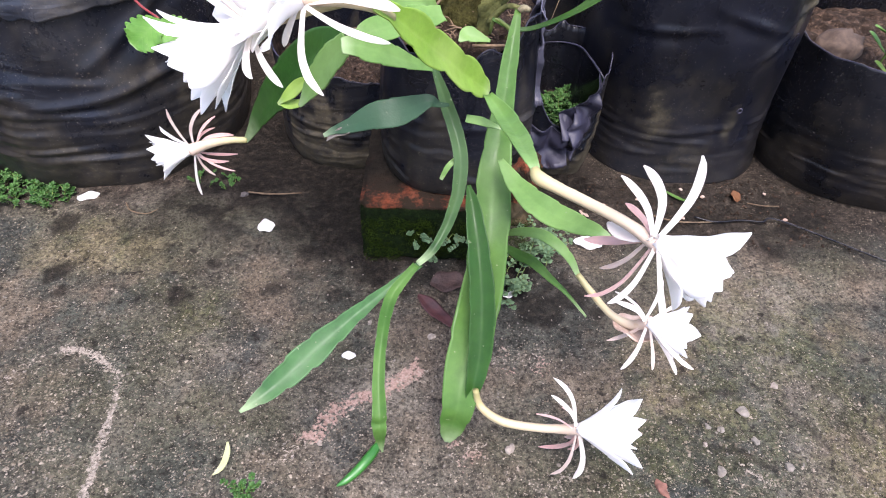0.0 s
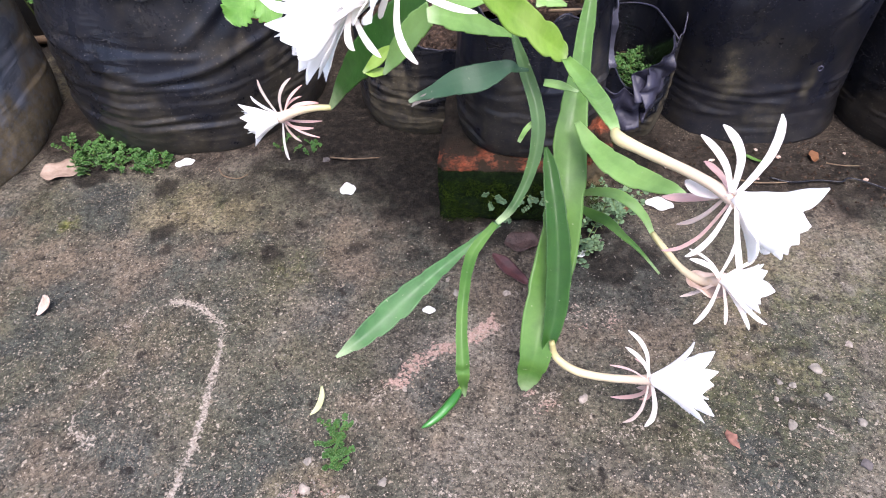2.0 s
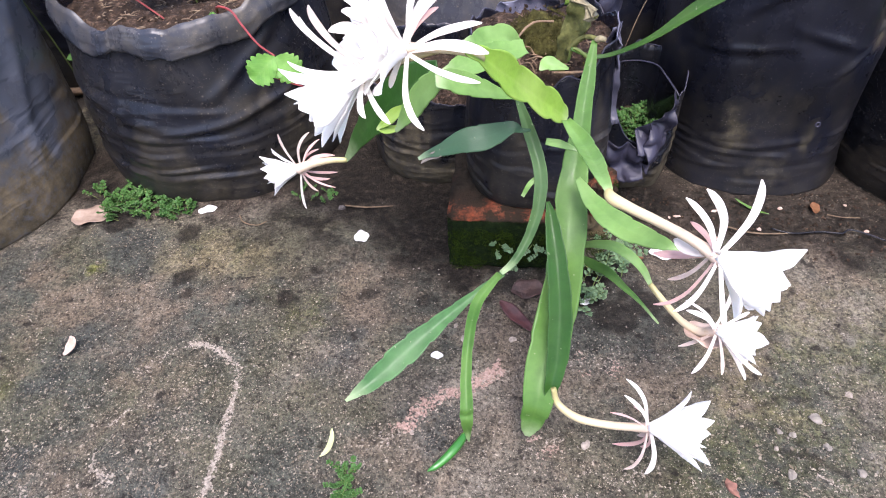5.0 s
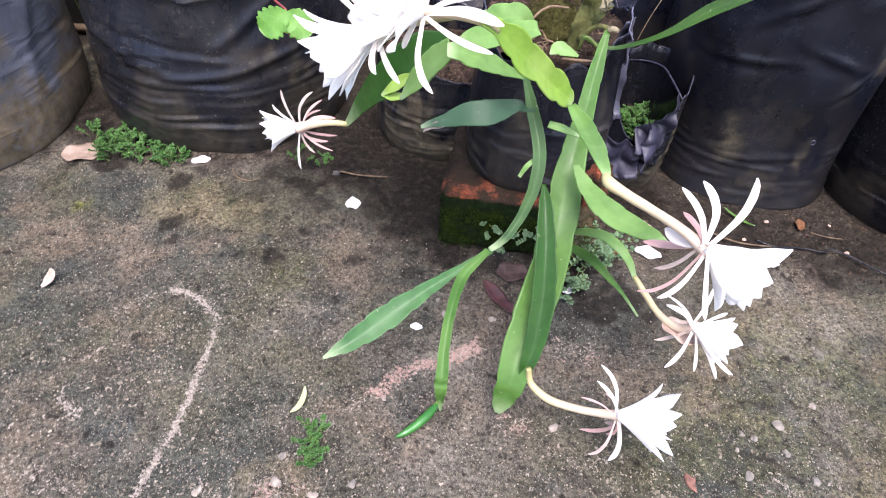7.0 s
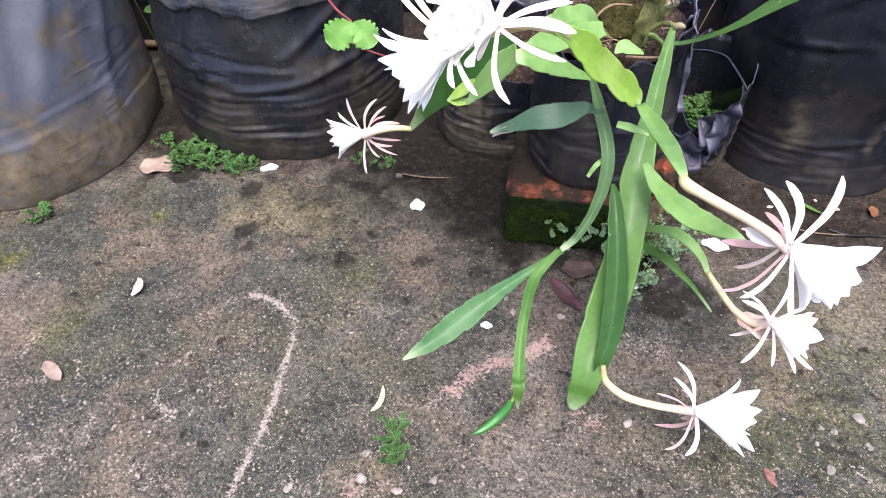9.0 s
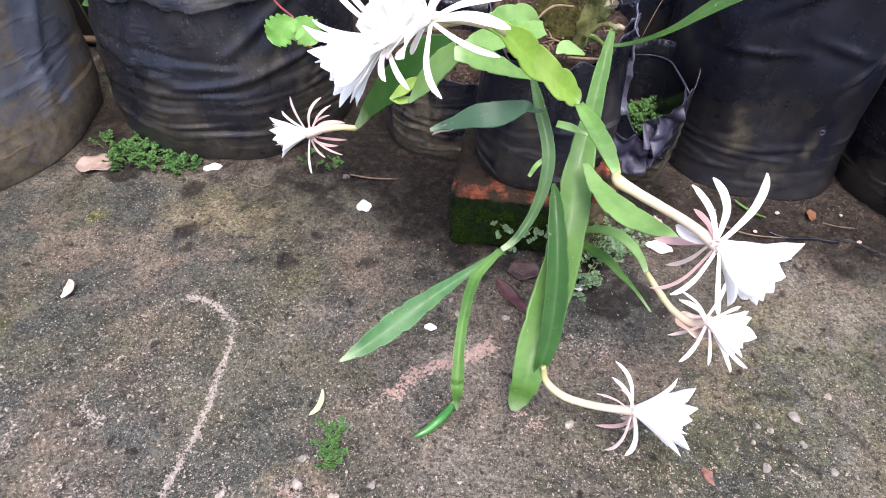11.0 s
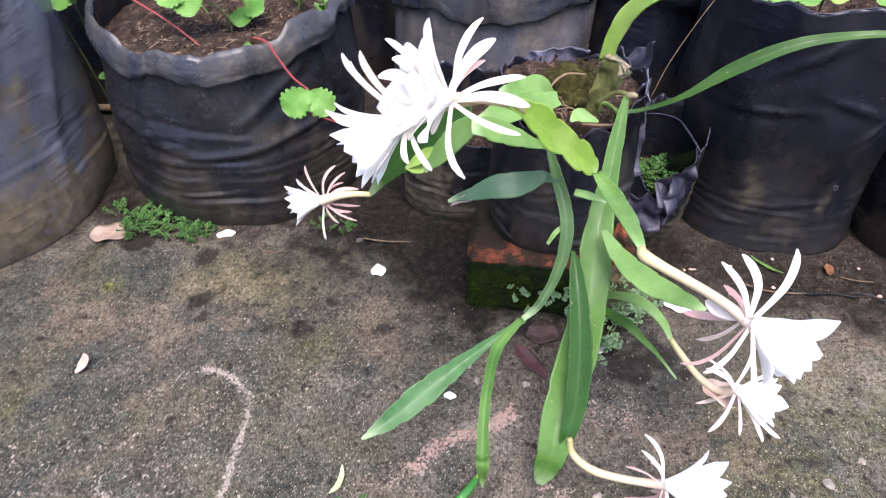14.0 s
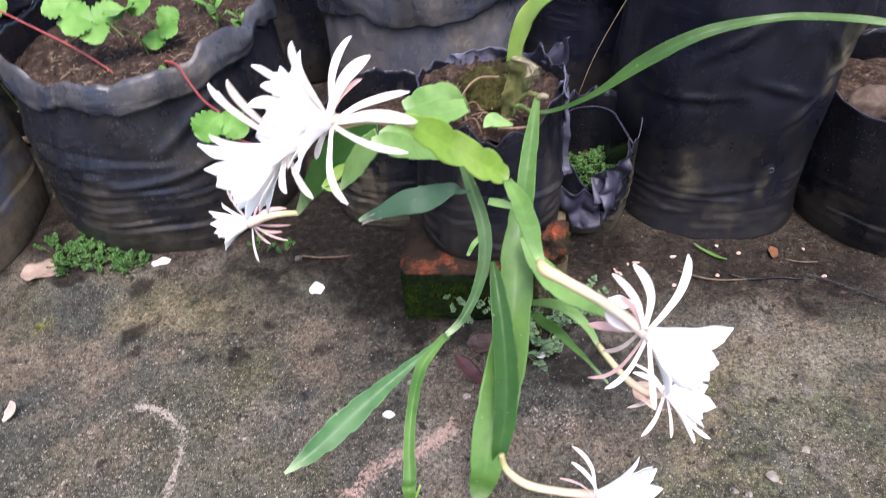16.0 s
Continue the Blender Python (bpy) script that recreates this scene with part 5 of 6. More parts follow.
def petal(bm, base, axis, out, length, width, spread, curl, rng):
    """One lance-shaped petal that leaves the axis and opens outwards."""
    pts = []
    for k in range(7):
        s = k / 6
        ang = radians(spread * (0.8 + 0.2 * s) + curl * s * s)
        pts.append((base + axis * length * s * math.cos(ang) + out * (0.004 + length * s * math.sin(ang)), width * (0.2, 0.44, 0.72, 0.95, 1.06, 0.86, 0.05)[k]))
    return ribbon(bm, [(*p, w) for p, w in pts], face=out * -1 + axis * 0.25, n=14, m=4, thick=0.0006, fold=0.35, teeth=0, wave=0.05, seed=rng.randint(0, 999))


def build_flower(key, n_out, n_in, spread, width):
    centre, aim, length, tips = FLOWERS[key]
    c = Vector(centre)
    axis = (Vector(aim) - c).normalized()
    rng = random.Random(len(key) + ord(key[1]) * 7 + len(tips))
    fl = part("flower", tube(bmesh.new(), TUBES[key + "_stem"], 30, 14, 0.08), TUBE, plant, "white flower on a curved cream stalk")
    a = axis.orthogonal().normalized()
    b = axis.cross(a)
    for ring, (n, sp, wd, ln) in enumerate(((n_out, spread, width, 1.0), (n_in, spread * 0.6, width * 0.95, 0.93))):
        for k in range(n):
            t = 2 * math.pi * (k + 0.5 * ring + rng.uniform(-0.15, 0.15)) / n
            o = a * math.cos(t) + b * math.sin(t)
            bm = petal(bmesh.new(), c - axis * 0.006, axis, o, length * ln * rng.uniform(0.84, 1.1), length * wd * rng.uniform(0.85, 1.15), sp * rng.uniform(0.68, 1.2), rng.uniform(-8, 12), rng)
            part("petal", bm, PETAL, fl)
    for tip, w, pink in tips:
        tip, w = Vector(tip), w * (0.78 if pink > 0.65 else 0.92)
        root = c - axis * rng.uniform(0.003, 0.010)
        span = tip - root
        away = (span - axis * span.dot(axis)).normalized()
        bend = away * span.length * rng.uniform(0.06, 0.14) + axis * span.length * rng.uniform(0.06, 0.14)
        hook = away.cross(axis) * span.length * rng.uniform(-0.05, 0.05)
        rows = [(*(root + span * q + bend * e + hook * g), w * x) for q, e, g, x in ((0.0, 0.0, 0.0, 0.55), (0.2, 0.55, 0.3, 0.68), (0.45, 0.95, 0.9, 0.9), (0.7, 0.8, 0.7, 1.05), (0.88, 0.4, 0.0, 0.8), (1.0, 0.0, -0.5, 0.16))]
        bm = ribbon(bmesh.new(), rows, n=18, m=3, thick=0.0011, fold=0.3, twist=rng.uniform(-35, 35), wave=0.1, face=(0, -0.65, 0.76), seed=rng.randint(0, 99))
        part("sepal", bm, SEPAL_PINK if pink > 0.65 else SEPAL_BLUSH if pink > 0.25 else SEPAL, fl)
    return fl


build_flower("f1", 9, 7, 34, 0.31)
build_flower("f2", 9, 8, 30, 0.44)
build_flower("f4", 9, 7, 33, 0.38)
build_flower("f0", 12, 9, 31, 0.30)
build_flower("f3a", 11, 10, 46, 0.46)
build_flower("f3b", 13, 10, 31, 0.33)

part("dry_tip", ribbon(bmesh.new(), [(0.012, -0.1125, 0.3032, 0.0095), (0.002, -0.1135, 0.2995, 0.0075), (-0.007, -0.1155, 0.2955, 0.0045), (-0.012, -0.117, 0.291, 0.001)], fold=0.5, n=14, m=3, thick=0.0022, wave=0.4, seed=3), STONE, plant, "withered grey blade tip")
for _q in ((0.10, 0.035), (0.085, 0.05), (0.12, 0.06), (0.15, 0.045), (0.07, 0.08), (0.165, 0.09), (0.14, 0.11)):
    _s = random.Random(int(_q[0] * 1000))
    _a, _b = _s.uniform(-0.008, 0.008), _s.uniform(-0.007, 0.007)
    _p = [(_q[0] + 0.015 + _a * k + _s.uniform(-0.006, 0.006), _q[1] + 0.05 + _b * k + _s.uniform(-0.006, 0.006), 0.318 + 0.016 * math.sin(k * 1.05) + _s.uniform(0, 0.006), 0.0026 - 0.0003 * k) for k in range(5)]
    part("root", tube(bmesh.new(), _p, 20, 6, 0.5), ROOT, plant, "bare woody root")

# cut stub, knot and roots of the plant
bm = ribbon(bmesh.new(), [(0.150, 0.072, 0.305, 0.012), (0.156, 0.066, 0.345, 0.022), (0.166, 0.060, 0.378, 0.033), (0.175, 0.052, 0.405, 0.038)], fold=0.35, n=30, m=6, thick=0.005, wave=0.3, teeth=4, depth=0.22, seed=4)
stub = part("stub", bm, STUMP, plant, "olive brown woody stub of an old cut blade")
bm = ribbon(bmesh.new(), [(0.1745, 0.0525, 0.403, 0.037), (0.176, 0.051, 0.4065, 0.035), (0.177, 0.0505, 0.409, 0.024)], fold=0.35, n=8, m=6, thick=0.0065, wave=0.5, teeth=2, depth=0.3, seed=9)
part("cut_end", bm, CUT, stub, "pale frayed cut end")
part("side_stem", tube(bmesh.new(), [(0.158, 0.06, 0.345, 0.008), (0.175, 0.045, 0.370, 0.0065), (0.192, 0.031, 0.374, 0.006)], 12, 8, 0.2), STUMP, plant)
part("knot", tube(bmesh.new(), [(0.189, 0.03, 0.372, 0.006), (0.193, 0.03, 0.376, 0.008), (0.200, 0.03, 0.374, 0.005)], 8, 8, 0.6), CUT, plant, "dry whitish knot")
for pts in ([(0.10, 0.06, 0.318, 0.004), (0.092, 0.08, 0.345, 0.005), (0.112, 0.10, 0.362, 0.005), (0.14, 0.10, 0.365, 0.004)],
            [(0.14, 0.05, 0.318, 0.006), (0.165, 0.045, 0.322, 0.006), (0.192, 0.06, 0.316, 0.005)],
            [(0.105, 0.07, 0.325, 0.003), (0.125, 0.06, 0.335, 0.003), (0.145, 0.055, 0.32, 0.003)],
            [(0.06, 0.11, 0.315, 0.003), (0.075, 0.10, 0.335, 0.004), (0.085, 0.12, 0.345, 0.003), (0.08, 0.15, 0.32, 0.003)],
            [(0.12, 0.04, 0.316, 0.003), (0.11, 0.05, 0.332, 0.003), (0.09, 0.06, 0.318, 0.002)]):
    part("root", tube(bmesh.new(), [(*p[:3], p[3] * 0.65) for p in pts], 16, 7, 0.5), ROOT, plant, "bare woody root")
part("runner_link", tube(bmesh.new(), [(0.190, 0.06, 0.33, 0.005), (0.165, 0.052, 0.352, 0.0045), (0.16, 0.06, 0.33, 0.004)], 10, 7), GREEN_STEM, plant)


def lump(bm, at, size, seed, detail=3, rough=0.2, fine=60):
    v = bmesh.ops.create_icosphere(bm, subdivisions=detail, radius=0.5, matrix=Matrix.LocRotScale(at, None, size))["verts"]
    c = Vector(at)
    for q in v:
        d = (q.co - c)
        q.co = c + d * (1 + rough * fbm(q.co.x * fine + seed, q.co.y * fine, q.co.z * fine, 3))
    return bm


tagged(part("moss_mound", lump(bmesh.new(), (0.125, 0.125, 0.322), (0.075, 0.07, 0.075), 3, 4, 0.3), MOSS_DRY), "rounded clod of mossy root soil in the planter bag", "moss", kind="stuff")
moss_tuft("short green moss on the planter's soil", [((0.125 + 0.03 * math.cos(k), 0.125 + 0.03 * math.sin(k), 0.345 + 0.012 * math.sin(k * 3)), (math.cos(k), math.sin(k), 1.5), 0.02, 90) for k in range(9)] + [((0.19, 0.09, 0.316), (0, 0, 1), 0.02, 120)], 8, 0.006, MOSS_DRY)


_c = lump(bmesh.new(), (0.221, 0.03, 0.142), (0.05, 0.045, 0.068), 6, 3, 0.5)
tagged(part("brick_piece", _c, BRICK, smooth=False), "broken orange piece of brick leaning on the planter", "brick piece")
moss_tuft("yellow green moss on the broken brick piece", [((0.241, 0.022, 0.15), (1, -0.4, 0.2), 0.014, 90), ((0.235, 0.012, 0.13), (0.6, -1, 0.2), 0.012, 60)], 18, 0.004)


# ---- strawberry plants ----
def trifoliate(root, at, aim, size, tilt, rng, lobes=3, material=None, stalk=None):
    """A strawberry leaf: round toothed leaflets on one stalk."""
    at, aim = Vector(at), Vector(aim).normalized()
    up = Vector(tilt).normalized()
    side = aim.cross(up).normalized()
    if stalk:
        pts = spline([(*p, 0.003) for p in stalk], 12)
        part("stalk", tube(bmesh.new(), [tuple(p) for p in pts], 12, 7), GREEN_STEM, root)
    angles = {3: (0, 68, -68), 2: (47, -47), 1: (0,)}[lobes]
    for a in angles:
        d = (aim * math.cos(radians(a)) + side * math.sin(radians(a))).normalized()
        s = size * rng.uniform(0.92, 1.05)
        pts = [(*(at + d * s * q + up * s * 0.06 * math.sin(q * 3)), s * w) for q, w in ((0.02, 0.06), (0.2, 0.62), (0.42, 0.92), (0.65, 0.98), (0.85, 0.72), (0.96, 0.4), (1.0, 0.2))]
        bm = ribbon(bmesh.new(), pts, face=up, fold=0.18, teeth=8, depth=0.32, n=54, m=5, thick=0.0007, wave=0.08, seed=rng.randint(0, 99), rounded=True)
        part("leaflet", bm, material or BERRY_LEAF, root)


rng = random.Random(21)
berry = thing("strawberry_plant", "strawberry plant with toothed green leaves and red runners", "strawberry plant")
trifoliate(berry, (-0.50, 0.27, 0.372), (-0.6, -0.8, -0.05), 0.05, (0.1, -0.5, 0.9), rng, 3, None, [(-0.45, 0.31, 0.28), (-0.46, 0.31, 0.33), (-0.49, 0.28, 0.37)])
trifoliate(berry, (-0.455, 0.30, 0.38), (0.2, -0.9, 0.2), 0.052, (0.0, -0.6, 0.8), rng, 3, None, [(-0.43, 0.33, 0.28), (-0.43, 0.33, 0.34), (-0.455, 0.30, 0.38)])
trifoliate(berry, (-0.43, 0.33, 0.335), (0.9, -0.4, 0.0), 0.045, (0.1, -0.6, 0.8), rng, 3, None, [(-0.45, 0.34, 0.28), (-0.44, 0.34, 0.31), (-0.43, 0.33, 0.335)])
trifoliate(berry, (-0.56, 0.33, 0.37), (-0.8, -0.4, 0.1), 0.05, (-0.2, -0.5, 0.8), rng, 3, None, [(-0.5, 0.36, 0.28), (-0.53, 0.35, 0.34), (-0.56, 0.33, 0.37)])
trifoliate(berry, (-0.41, 0.235, 0.295), (0.5, -0.6, 0.1), 0.028, (0, -0.5, 0.8), rng, 2)
trifoliate(berry, (-0.243, 0.087, 0.318), (0.05, -0.5, -0.85), 0.046, (0.1, -0.85, 0.5), rng, 2)
part("runner", tube(bmesh.new(), [(-0.40, 0.27, 0.29, 0.004), (-0.372, 0.215, 0.332, 0.0042), (-0.34, 0.19, 0.338, 0.004), (-0.31, 0.15, 0.335, 0.0036), (-0.275, 0.11, 0.325, 0.0032), (-0.245, 0.088, 0.318, 0.003)], 26, 8), RED_STEM, berry, "thin red runner")
part("runner", tube(bmesh.new(), [(-0.262, 0.086, 0.290, 0.003), (-0.22, 0.07, 0.285, 0.0024), (-0.17, 0.05, 0.285, 0.002)], 10, 7), RED_STEM, berry, "thin red runner")
part("runner", tube(bmesh.new(), [(-0.72, 0.30, 0.41, 0.004), (-0.62, 0.27, 0.375, 0.0036), (-0.53, 0.25, 0.335, 0.0034), (-0.46, 0.235, 0.288, 0.003)], 22, 8), RED_STEM, berry, "thin red runner")

rng = random.Random(22)
berry2 = thing("strawberry_plant", "leafy strawberry stems rising between two grow bags", "strawberry plant")
trifoliate(berry2, (-0.72, 0.30, 0.36), (0.8, -0.5, 0.05), 0.055, (0.1, -0.5, 0.85), rng, 3, None, [(-0.80, 0.42, 0.0), (-0.79, 0.40, 0.18), (-0.75, 0.33, 0.33), (-0.72, 0.30, 0.36)])
trifoliate(berry2, (-0.80, 0.32, 0.35), (-0.8, -0.5, 0.0), 0.05, (-0.1, -0.5, 0.85), rng, 3, None, [(-0.81, 0.42, 0.0), (-0.82, 0.39, 0.2), (-0.80, 0.32, 0.35)])
trifoliate(berry2, (-0.73, 0.32, 0.2), (0.6, -0.7, 0.0), 0.036, (0, -0.5, 0.85), rng, 1, None, [(-0.78, 0.42, 0.0), (-0.76, 0.38, 0.14), (-0.73, 0.32, 0.2)])
part("stalk", tube(bmesh.new(), [(-0.70, 0.42, 0.0, 0.004), (-0.705, 0.40, 0.18, 0.0035), (-0.69, 0.37, 0.33, 0.003)], 12, 7), GREEN_STEM, berry2)

rng = random.Random(23)
berry3 = thing("strawberry_plant", "young strawberry leaves in the tall black grow bag", "strawberry plant")
for at, aim, sz in (((0.45, 0.33, 0.40), (0.3, -0.8, 0.1), 0.045), ((0.50, 0.34, 0.425), (0.8, -0.4, 0.1), 0.05), ((0.585, 0.33, 0.415), (0.4, -0.8, 0.1), 0.045), ((0.41, 0.33, 0.405), (-0.5, -0.8, 0.0), 0.032)):
    trifoliate(berry3, at, aim, sz, (0.1, -0.5, 0.85), rng, 3, LEAF_LIME if sz > 0.047 else BERRY_LEAF, [(at[0] + 0.02, 0.40, 0.33), (at[0] + 0.01, 0.37, 0.38), at])
tagged(part("dry_straw", tube(bmesh.new(), [(0.355, 0.36, 0.40, 0.002), (0.325, 0.34, 0.355, 0.0016), (0.29, 0.315, 0.29, 0.0014), (0.268, 0.29, 0.235, 0.0012)], 16, 6), DRY_STEM), "thin dry brown straw hanging against a grow bag", "straw")


def sprout(label, at, seed, count=7, size=0.035, leaf=None):
    """A young plant with upright oval leaves."""
    r = random.Random(seed)
    root = thing("seedling", label, "seedling")
    at = Vector(at)
    part("stem", tube(bmesh.new(), [(*at, 0.004), (*(at + Vector((0.004, 0, size))), 0.003), (*(at + Vector((0, 0, size * 2))), 0.002)], 8, 7), GREEN_STEM, root)
    for k in range(count):
        t = k * 2.4 + r.uniform(-0.3, 0.3)
        d = Vector((math.cos(t), math.sin(t), r.uniform(0.5, 1.1))).normalized()
        p = at + Vector((0, 0, size * (0.3 + 1.7 * k / count)))
        s = size * r.uniform(0.7, 1.1)
        pts = [(*(p + d * s * q), s * w) for q, w in ((0, 0.08), (0.3, 0.25), (0.6, 0.42), (0.85, 0.34), (1, 0.05))]
        part("leaf", ribbon(bmesh.new(), pts, face=(-d.x * 0.5, -d.y * 0.5, 1), n=14, m=3, thick=0.0008, fold=0.25), leaf or BERRY_LEAF, root)
    return root


sprout("bright green seedling with oval leaves in a low grow bag", (0.775, 0.215, 0.195), 31, 9, 0.04, LEAF_LIME)
sprout("bright green seedling with oval leaves in a low grow bag", (0.80, 0.28, 0.195), 32, 9, 0.045, BERRY_LEAF)
sprout("small green seedling in the strawberry bag", (-0.36, 0.40, 0.305), 33, 8, 0.03)
sprout("small green seedling in the strawberry bag", (-0.42, 0.47, 0.305), 34, 8, 0.034, LEAF_MID)
sprout("small green seedling in the strawberry bag", (-0.30, 0.36, 0.305), 35, 6, 0.024)
sprout("small green seedling in a back row bag", (0.06, 0.70, 0.295), 36, 6, 0.03)


# ---- fallen and loose things ----
def pebble(label, x, y, s, material, seed, flat=0.6, category="pebble", lift=0.0):
    s *= 0.85
    bm = lump(bmesh.new(), (0, 0, 0), (s, s * 0.75, s * flat), seed * 3.7, 2, 0.9, 1.6 / s)
    ob = part("pebble", bm, material, smooth=False)
    ob.matrix_world = pose(x, y, ground_z(x, y) + s * flat * 0.2 + lift, 0, 0, seed * 47)
    return tagged(ob, label, category, "loose pebbles")


for k, (x, y, s) in enumerate(((0.487, -0.241, 0.02), (0.454, -0.264, 0.011), (0.44, -0.318, 0.015), (0.44, -0.262, 0.009), (0.49, -0.28, 0.012), (0.02, -0.12, 0.009), (0.035, -0.145, 0.011), (0.52, -0.31, 0.013), (-0.03, -0.42, 0.013), (-0.12, -0.40, 0.012))):
    pebble("rounded grey pebble on the concrete", x, y, s, STONE, k)
for k, (x, y, s) in enumerate(((0.54, -0.201, 0.012), (0.20, -0.30, 0.013), (-0.117, -0.434, 0.017), (-0.07, -0.44, 0.012), (0.43, -0.285, 0.009), (-0.20, -0.46, 0.013), (-0.02, -0.30, 0.009), (0.105, -0.14, 0.014))):
    pebble("pale stone chip on the concrete", x, y, s, STONE_PALE, k + 20)
pebble("small reddish brick chip on the concrete", 0.367, -0.344, 0.02, STONE_RED, 41)
pebble("small dark stone on the concrete", 0.508, -0.364, 0.017, STONE_DARK, 42)
pebble("small dark stone on the concrete", -0.205, 0.13, 0.014, STONE_DARK, 43)
ob = part("stone", lump(bmesh.new(), (0, 0, 0), (0.085, 0.06, 0.055), 8, 3, 0.25), STONE_BROWN)
ob.matrix_world = pose(0.735, 0.30, 0.215, 0, 0, 20)
tagged(ob, "brown rounded lump of stone on a grow bag's soil", "stone")


def flake(name, label, category, x, y, length, width, turn, material, curl=0.15, lift=0.003, teeth=0, seed=0):
    """A thin fallen leaf or petal lying on the ground."""
    d = Vector((math.cos(radians(turn)), math.sin(radians(turn)), 0))
    pts = []
    for q, w in ((-0.5, 0.06), (-0.43, 0.48), (-0.26, 0.86), (0.0, 1.0), (0.26, 0.84), (0.43, 0.45), (0.5, 0.05)):
        p = Vector((x, y, ground_z(x, y) + lift + curl * length * (abs(q) * 1.6) ** 2 * 0.5)) + d * q * length
        pts.append((*p, width * w))
    bm = ribbon(bmesh.new(), pts, face=(0.1, -0.1, 1), n=18, m=4, thick=0.0008, fold=0.2 + curl, teeth=teeth, depth=0.2, wave=0.2, seed=seed)
    return tagged(part(name, bm, material), label, category)


flake("fallen_petal", "fallen white petal piece on the concrete", "petal", -0.155, 0.056, 0.026, 0.024, 20, PETAL, 0.08, seed=1)
flake("fallen_petal", "fallen white petal piece by a grow bag", "petal", -0.449, 0.112, 0.034, 0.017, 25, PETAL, 0.05, seed=2)
flake("fallen_petal", "tiny white petal scrap on the concrete", "petal", -0.001, -0.178, 0.018, 0.011, 0, PETAL, 0.05, seed=3)
flake("fallen_petal", "fallen white petal beside the brick", "petal", 0.338, 0.045, 0.044, 0.024, -12, PETAL, 0.2, seed=4)
flake("fallen_petal", "tiny white petal scrap on dark soil", "petal", 0.212, -0.062, 0.02, 0.012, 30, PETAL, 0.1, seed=5)
flake("dead_leaf", "tan dead leaf by a grow bag", "dead leaf", -0.657, 0.081, 0.068, 0.044, 14, DEAD_TAN, 0.04, seed=6)
tagged(part("dead_leaf", ribbon(bmesh.new(), [(-0.542, -0.218, 0.005, 0.0030), (-0.537, -0.214, 0.008, 0.0080), (-0.534, -0.207, 0.011, 0.0120), (-0.535, -0.198, 0.014, 0.0100), (-0.540, -0.193, 0.017, 0.0020)], face=(0.3, -0.4, 1), n=18, m=3, thick=0.0009, fold=0.6, wave=0.2, seed=7), DRY_BRACT), "small curled tan leaf scrap", "dead leaf")
flake("dead_leaf", "small brown dead leaf", "dead leaf", -0.581, -0.362, 0.046, 0.018, -30, DEAD_TAN, 0.05, seed=8)
flake("dead_leaf", "dark red dead leaf in front of the brick", "dead leaf", 0.108, -0.098, 0.075, 0.022, -48, DEAD_RED, 0.1, seed=9)
flake("dead_leaf", "broad dark brown dead leaf in front of the brick", "dead leaf", 0.125, -0.045, 0.052, 0.036, 10, DEAD_BROWN, 0.1, seed=10)
flake("dead_leaf", "small orange dead leaf by the brick", "dead leaf", 0.29, 0.035, 0.035, 0.012, 0, DEAD_ORANGE, 0.2, seed=11)
flake("dead_leaf", "small orange dead leaf on the soil edge", "dead leaf", 0.605, 0.172, 0.03, 0.016, 80, DEAD_ORANGE, 0.3, seed=12)
tagged(part("dead_leaf", ribbon(bmesh.new(), [(-0.123, -0.305, 0.006, 0.0020), (-0.120, -0.317, 0.006, 0.0060), (-0.120, -0.328, 0.006, 0.0070), (-0.123, -0.338, 0.006, 0.0060), (-0.129, -0.345, 0.006, 0.0012)], face=(0.2, -0.2, 1), n=18, m=3, thick=0.0008, fold=0.5, wave=0.1, seed=13), HUSK), "curled yellow green leaflet on the concrete", "dead leaf")
flake("dead_leaf", "green grass blade on the soil edge", "grass blade", 0.5, 0.165, 0.06, 0.006, -40, LEAF_MID, 0.3, seed=14)
flake("dry_bract", "papery brown bract hanging at a flower's base", "bract", 0.322, -0.229, 0.05, 0.034, -35, DRY_BRACT, 0.3, 0.134, seed=15)
_r = random.Random(9)
for k in range(12):
    flake("petal_scrap", "tiny whitish scrap on the soil edge", "petal", _r.uniform(0.33, 0.7), _r.uniform(0.06, 0.2), _r.uniform(0.006, 0.014), _r.uniform(0.004, 0.007), _r.uniform(0, 180), DRY_BRACT, 0.1, seed=20 + k)

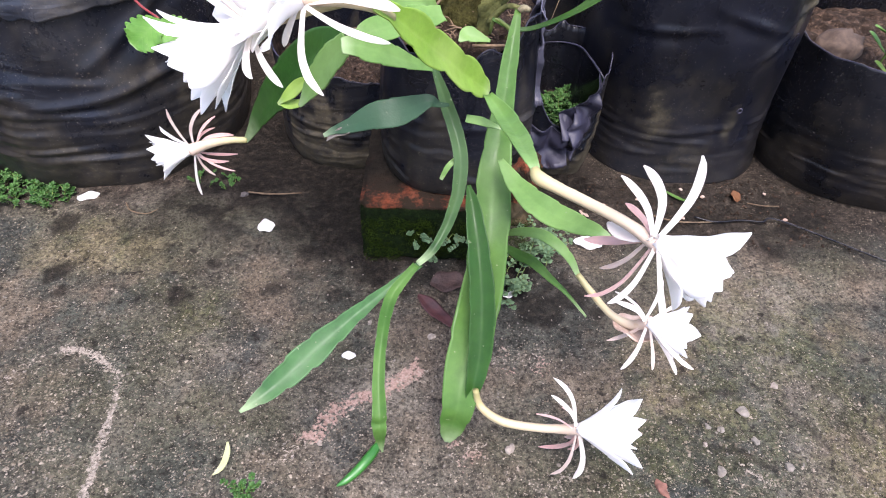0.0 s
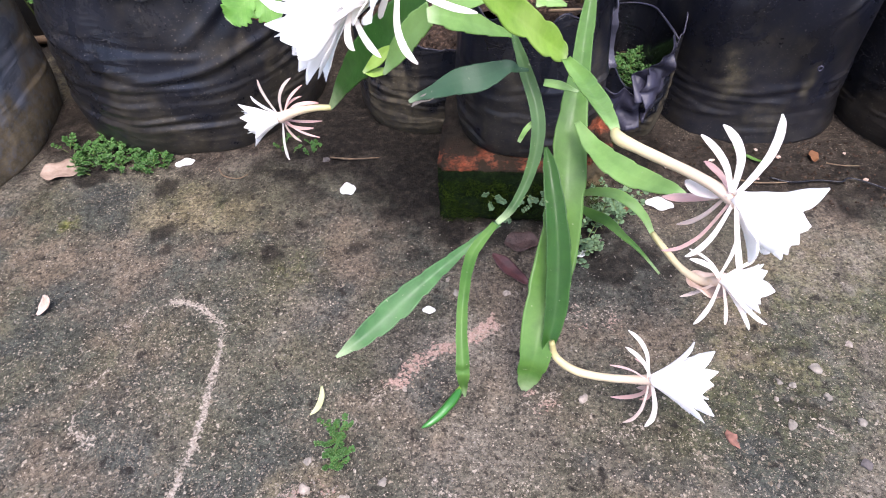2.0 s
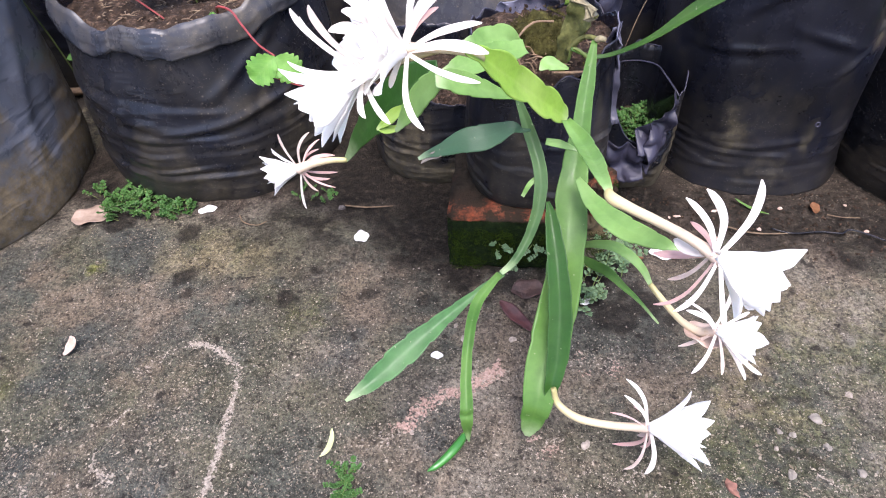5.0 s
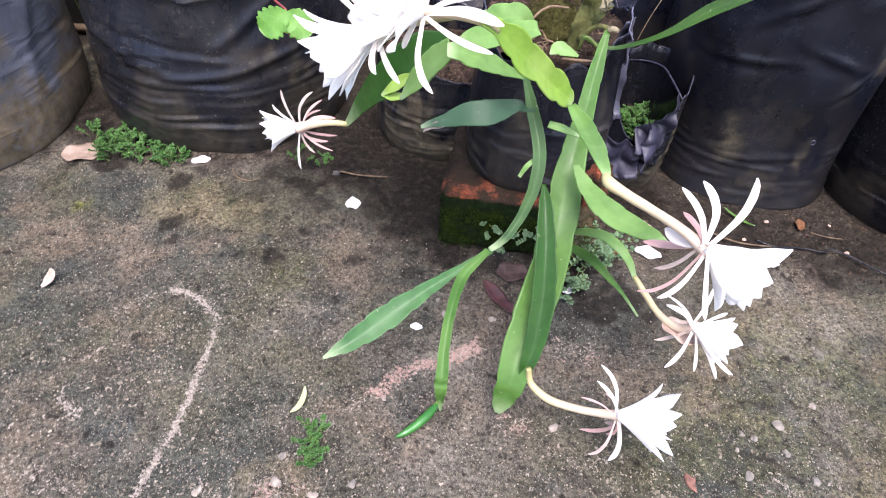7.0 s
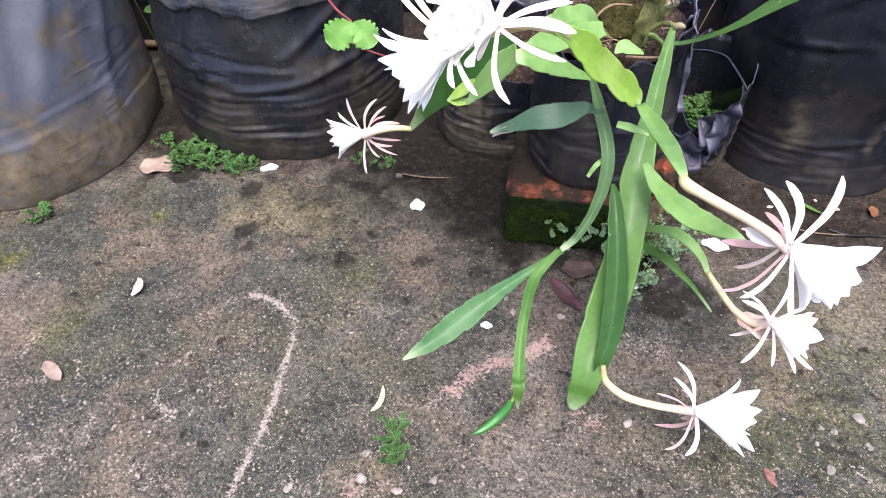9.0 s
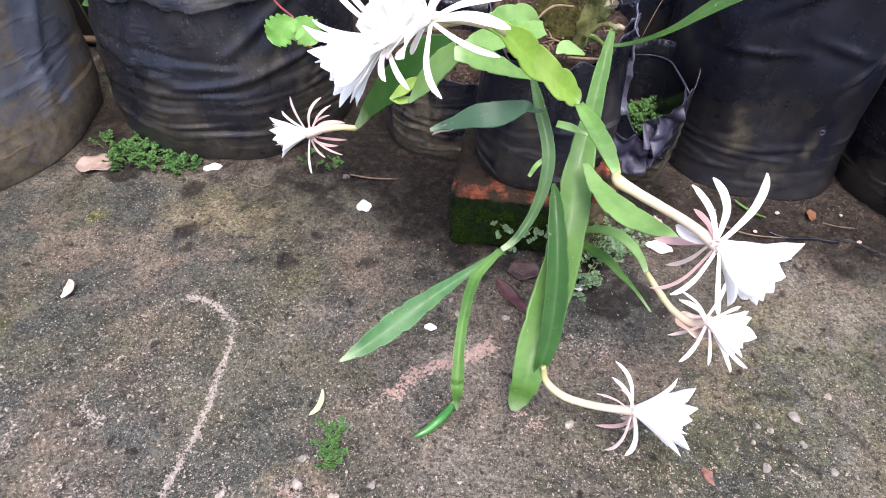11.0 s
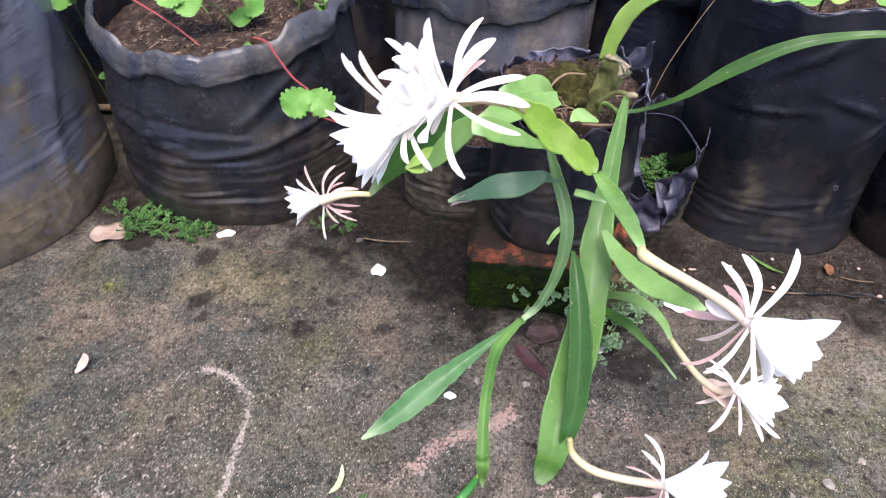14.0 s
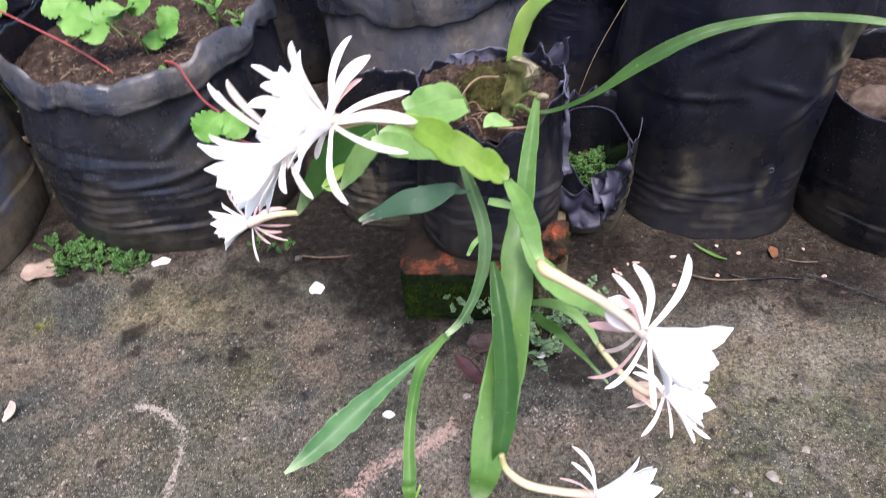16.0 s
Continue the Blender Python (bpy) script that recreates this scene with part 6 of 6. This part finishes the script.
chilli = part("chilli", tube(bmesh.new(), [(0.049, -0.302, 0.010, 0.007), (0.045, -0.310, 0.0095, 0.0105), (0.038, -0.322, 0.0095, 0.0115), (0.028, -0.335, 0.008, 0.0105), (0.016, -0.347, 0.007, 0.008), (0.007, -0.353, 0.006, 0.002)], 28, 14, 0.05), CHILLI)
tagged(chilli, "fresh glossy green chilli pepper lying on the concrete", "chilli pepper")
part("stalk", tube(bmesh.new(), [(0.047, -0.305, 0.010, 0.008), (0.051, -0.296, 0.011, 0.004), (0.055, -0.283, 0.014, 0.003)], 8, 7), LEAF_LIME, chilli, "pale green stalk")
for label, pts in (("thin dry twig on the concrete", [(-0.20, 0.135, 0.006, 0.003), (-0.16, 0.13, 0.008, 0.003), (-0.115, 0.138, 0.006, 0.002)]),
                   ("curled dry grass on the concrete", [(-0.385, 0.10, 0.004, 0.0025), (-0.37, 0.08, 0.006, 0.0025), (-0.345, 0.075, 0.005, 0.002), (-0.33, 0.085, 0.006, 0.0016)]),
                   ("thin dry twig by the low grow bag", [(0.44, 0.12, 0.006, 0.003), (0.49, 0.10, 0.008, 0.003), (0.56, 0.105, 0.006, 0.002)]),
                   ("pale dry straw by the low grow bag", [(0.62, 0.155, 0.006, 0.0025), (0.64, 0.145, 0.01, 0.002), (0.67, 0.15, 0.006, 0.002)])):
    tagged(part("dry_twig", tube(bmesh.new(), pts, 14, 6, 0.3), DRY_STEM), label, "twig")

# the torn bag's standing film behind its mouth, from the rim down to the moss
_bm = bmesh.new()
_top = spline(TUBES["torn_rim"], 28)
_lays = []
for _off in (0.0, 0.0012):
    _lays.append([[_bm.verts.new((0.302 + (r[0] - 0.302) * (1 - 0.15 * v) + 0.004 * fbm(r[0] * 40, v * 3, 5, 2), r[1] + _off + (max(r[1], 0.3) - r[1]) * v + 0.006 * fbm(r[0] * 30, v * 4, 9, 2), r[2] * (1 - v) + 0.075 * v)) for v in (0, 0.15, 0.35, 0.6, 0.8, 1.0)] for r in _top])
for _lay, _turn in zip(_lays, (1, -1)):
    for _p, _q in zip(_lay, _lay[1:]):
        for k in range(5):
            _bm.faces.new((_p[k], _q[k], _q[k + 1], _p[k + 1])[::_turn])
part("film_wall", _bm, BLACK_CLEAN, torn, "standing black film wall of the torn mouth")
part("rim", tube(bmesh.new(), TUBES["torn_rim"], 30, 6, 0.3), FILM, torn, "pale creased rim of the torn bag")


def litter(label, cx, cy, rx, ry, z, count, seed, material):
    """Short bits of straw and husk lying about."""
    r = random.Random(seed)
    bm = bmesh.new()
    for _ in range(count):
        x, y = disc(r, cx, cy, rx, ry)
        a, l = r.uniform(0, 6.283), 0.004 + 0.018 * r.random() ** 2
        zz = z(x, y) if callable(z) else z
        d = Vector((math.cos(a), math.sin(a), r.uniform(-0.1, 0.25))) * l
        tube(bm, [(x, y, zz, 0.0018), (x + d.x * 0.5, y + d.y * 0.5, zz + d.z * 0.5 + 0.001, 0.0022), (x + d.x, y + d.y, zz + d.z, 0.0012)], 3, 4)
    return tagged(part("litter", bm, material), label, "litter", kind="stuff")


litter("pale straw and husk bits on the strawberry bag's soil", -0.46, 0.31, 0.17, 0.13, 0.306, 240, 3, STRAW)
litter("straw bits on a back row bag's soil", -0.03, 0.68, 0.15, 0.13, 0.305, 90, 4, STRAW)
litter("dry root threads on the cactus bag's soil", 0.125, 0.12, 0.07, 0.07, 0.325, 110, 5, ROOT)

part("drain_hole", tube(bmesh.new(), [(0.573 + 0.0035 * math.cos(k * 0.785), 0.2085, 0.147 + 0.004 * math.sin(k * 0.785), 0.0025) for k in range(9)], 24, 6), FILM, tall_bag, "small punched drain hole")

# grit and gravel bound into the concrete's worn face
_r = random.Random(77)
gb = bmesh.new()
crumbs(gb, _r, 2600, lambda: (_r.uniform(-0.75, 0.62), -0.62 + 0.62 * _r.random() ** 1.4), lambda x, y: ground_z(x, y) + 0.0003, 0.0016, 0.0016 + 0.0042 * _r.random() ** 2)
tagged(part("grit", gb, STONE, smooth=False), "pale grit and gravel in the worn concrete", "gravel", kind="stuff")
gb = bmesh.new()
crumbs(gb, _r, 420, lambda: (_r.uniform(0.26, 0.75), _r.uniform(0.05, 0.22)), lambda x, y: ground_z(x, y) + 0.001, 0.002, 0.008)
tagged(part("soil_crumbs", gb, SOIL, smooth=False), "loose dark soil crumbs along the bags", "soil", kind="stuff")
tagged(part("cord", tube(bmesh.new(), [(0.519, 0.113, 0.008, 0.0030), (0.550, 0.103, 0.008, 0.0030), (0.594, 0.109, 0.008, 0.0030), (0.627, 0.107, 0.008, 0.0030), (0.660, 0.111, 0.008, 0.0030), (0.80, 0.02, 0.008, 0.003)], 40, 6, 0.2), BLACK_CLEAN), "thin black cord lying on the soil before the bags", "cord")
tagged(part("stick", tube(bmesh.new(), [(-0.99, 0.47, 0.012, 0.016), (-0.92, 0.485, 0.014, 0.019), (-0.84, 0.505, 0.012, 0.015)], 20, 9, 0.25), ROOT), "dry brown stick lying between two grow bags", "stick")
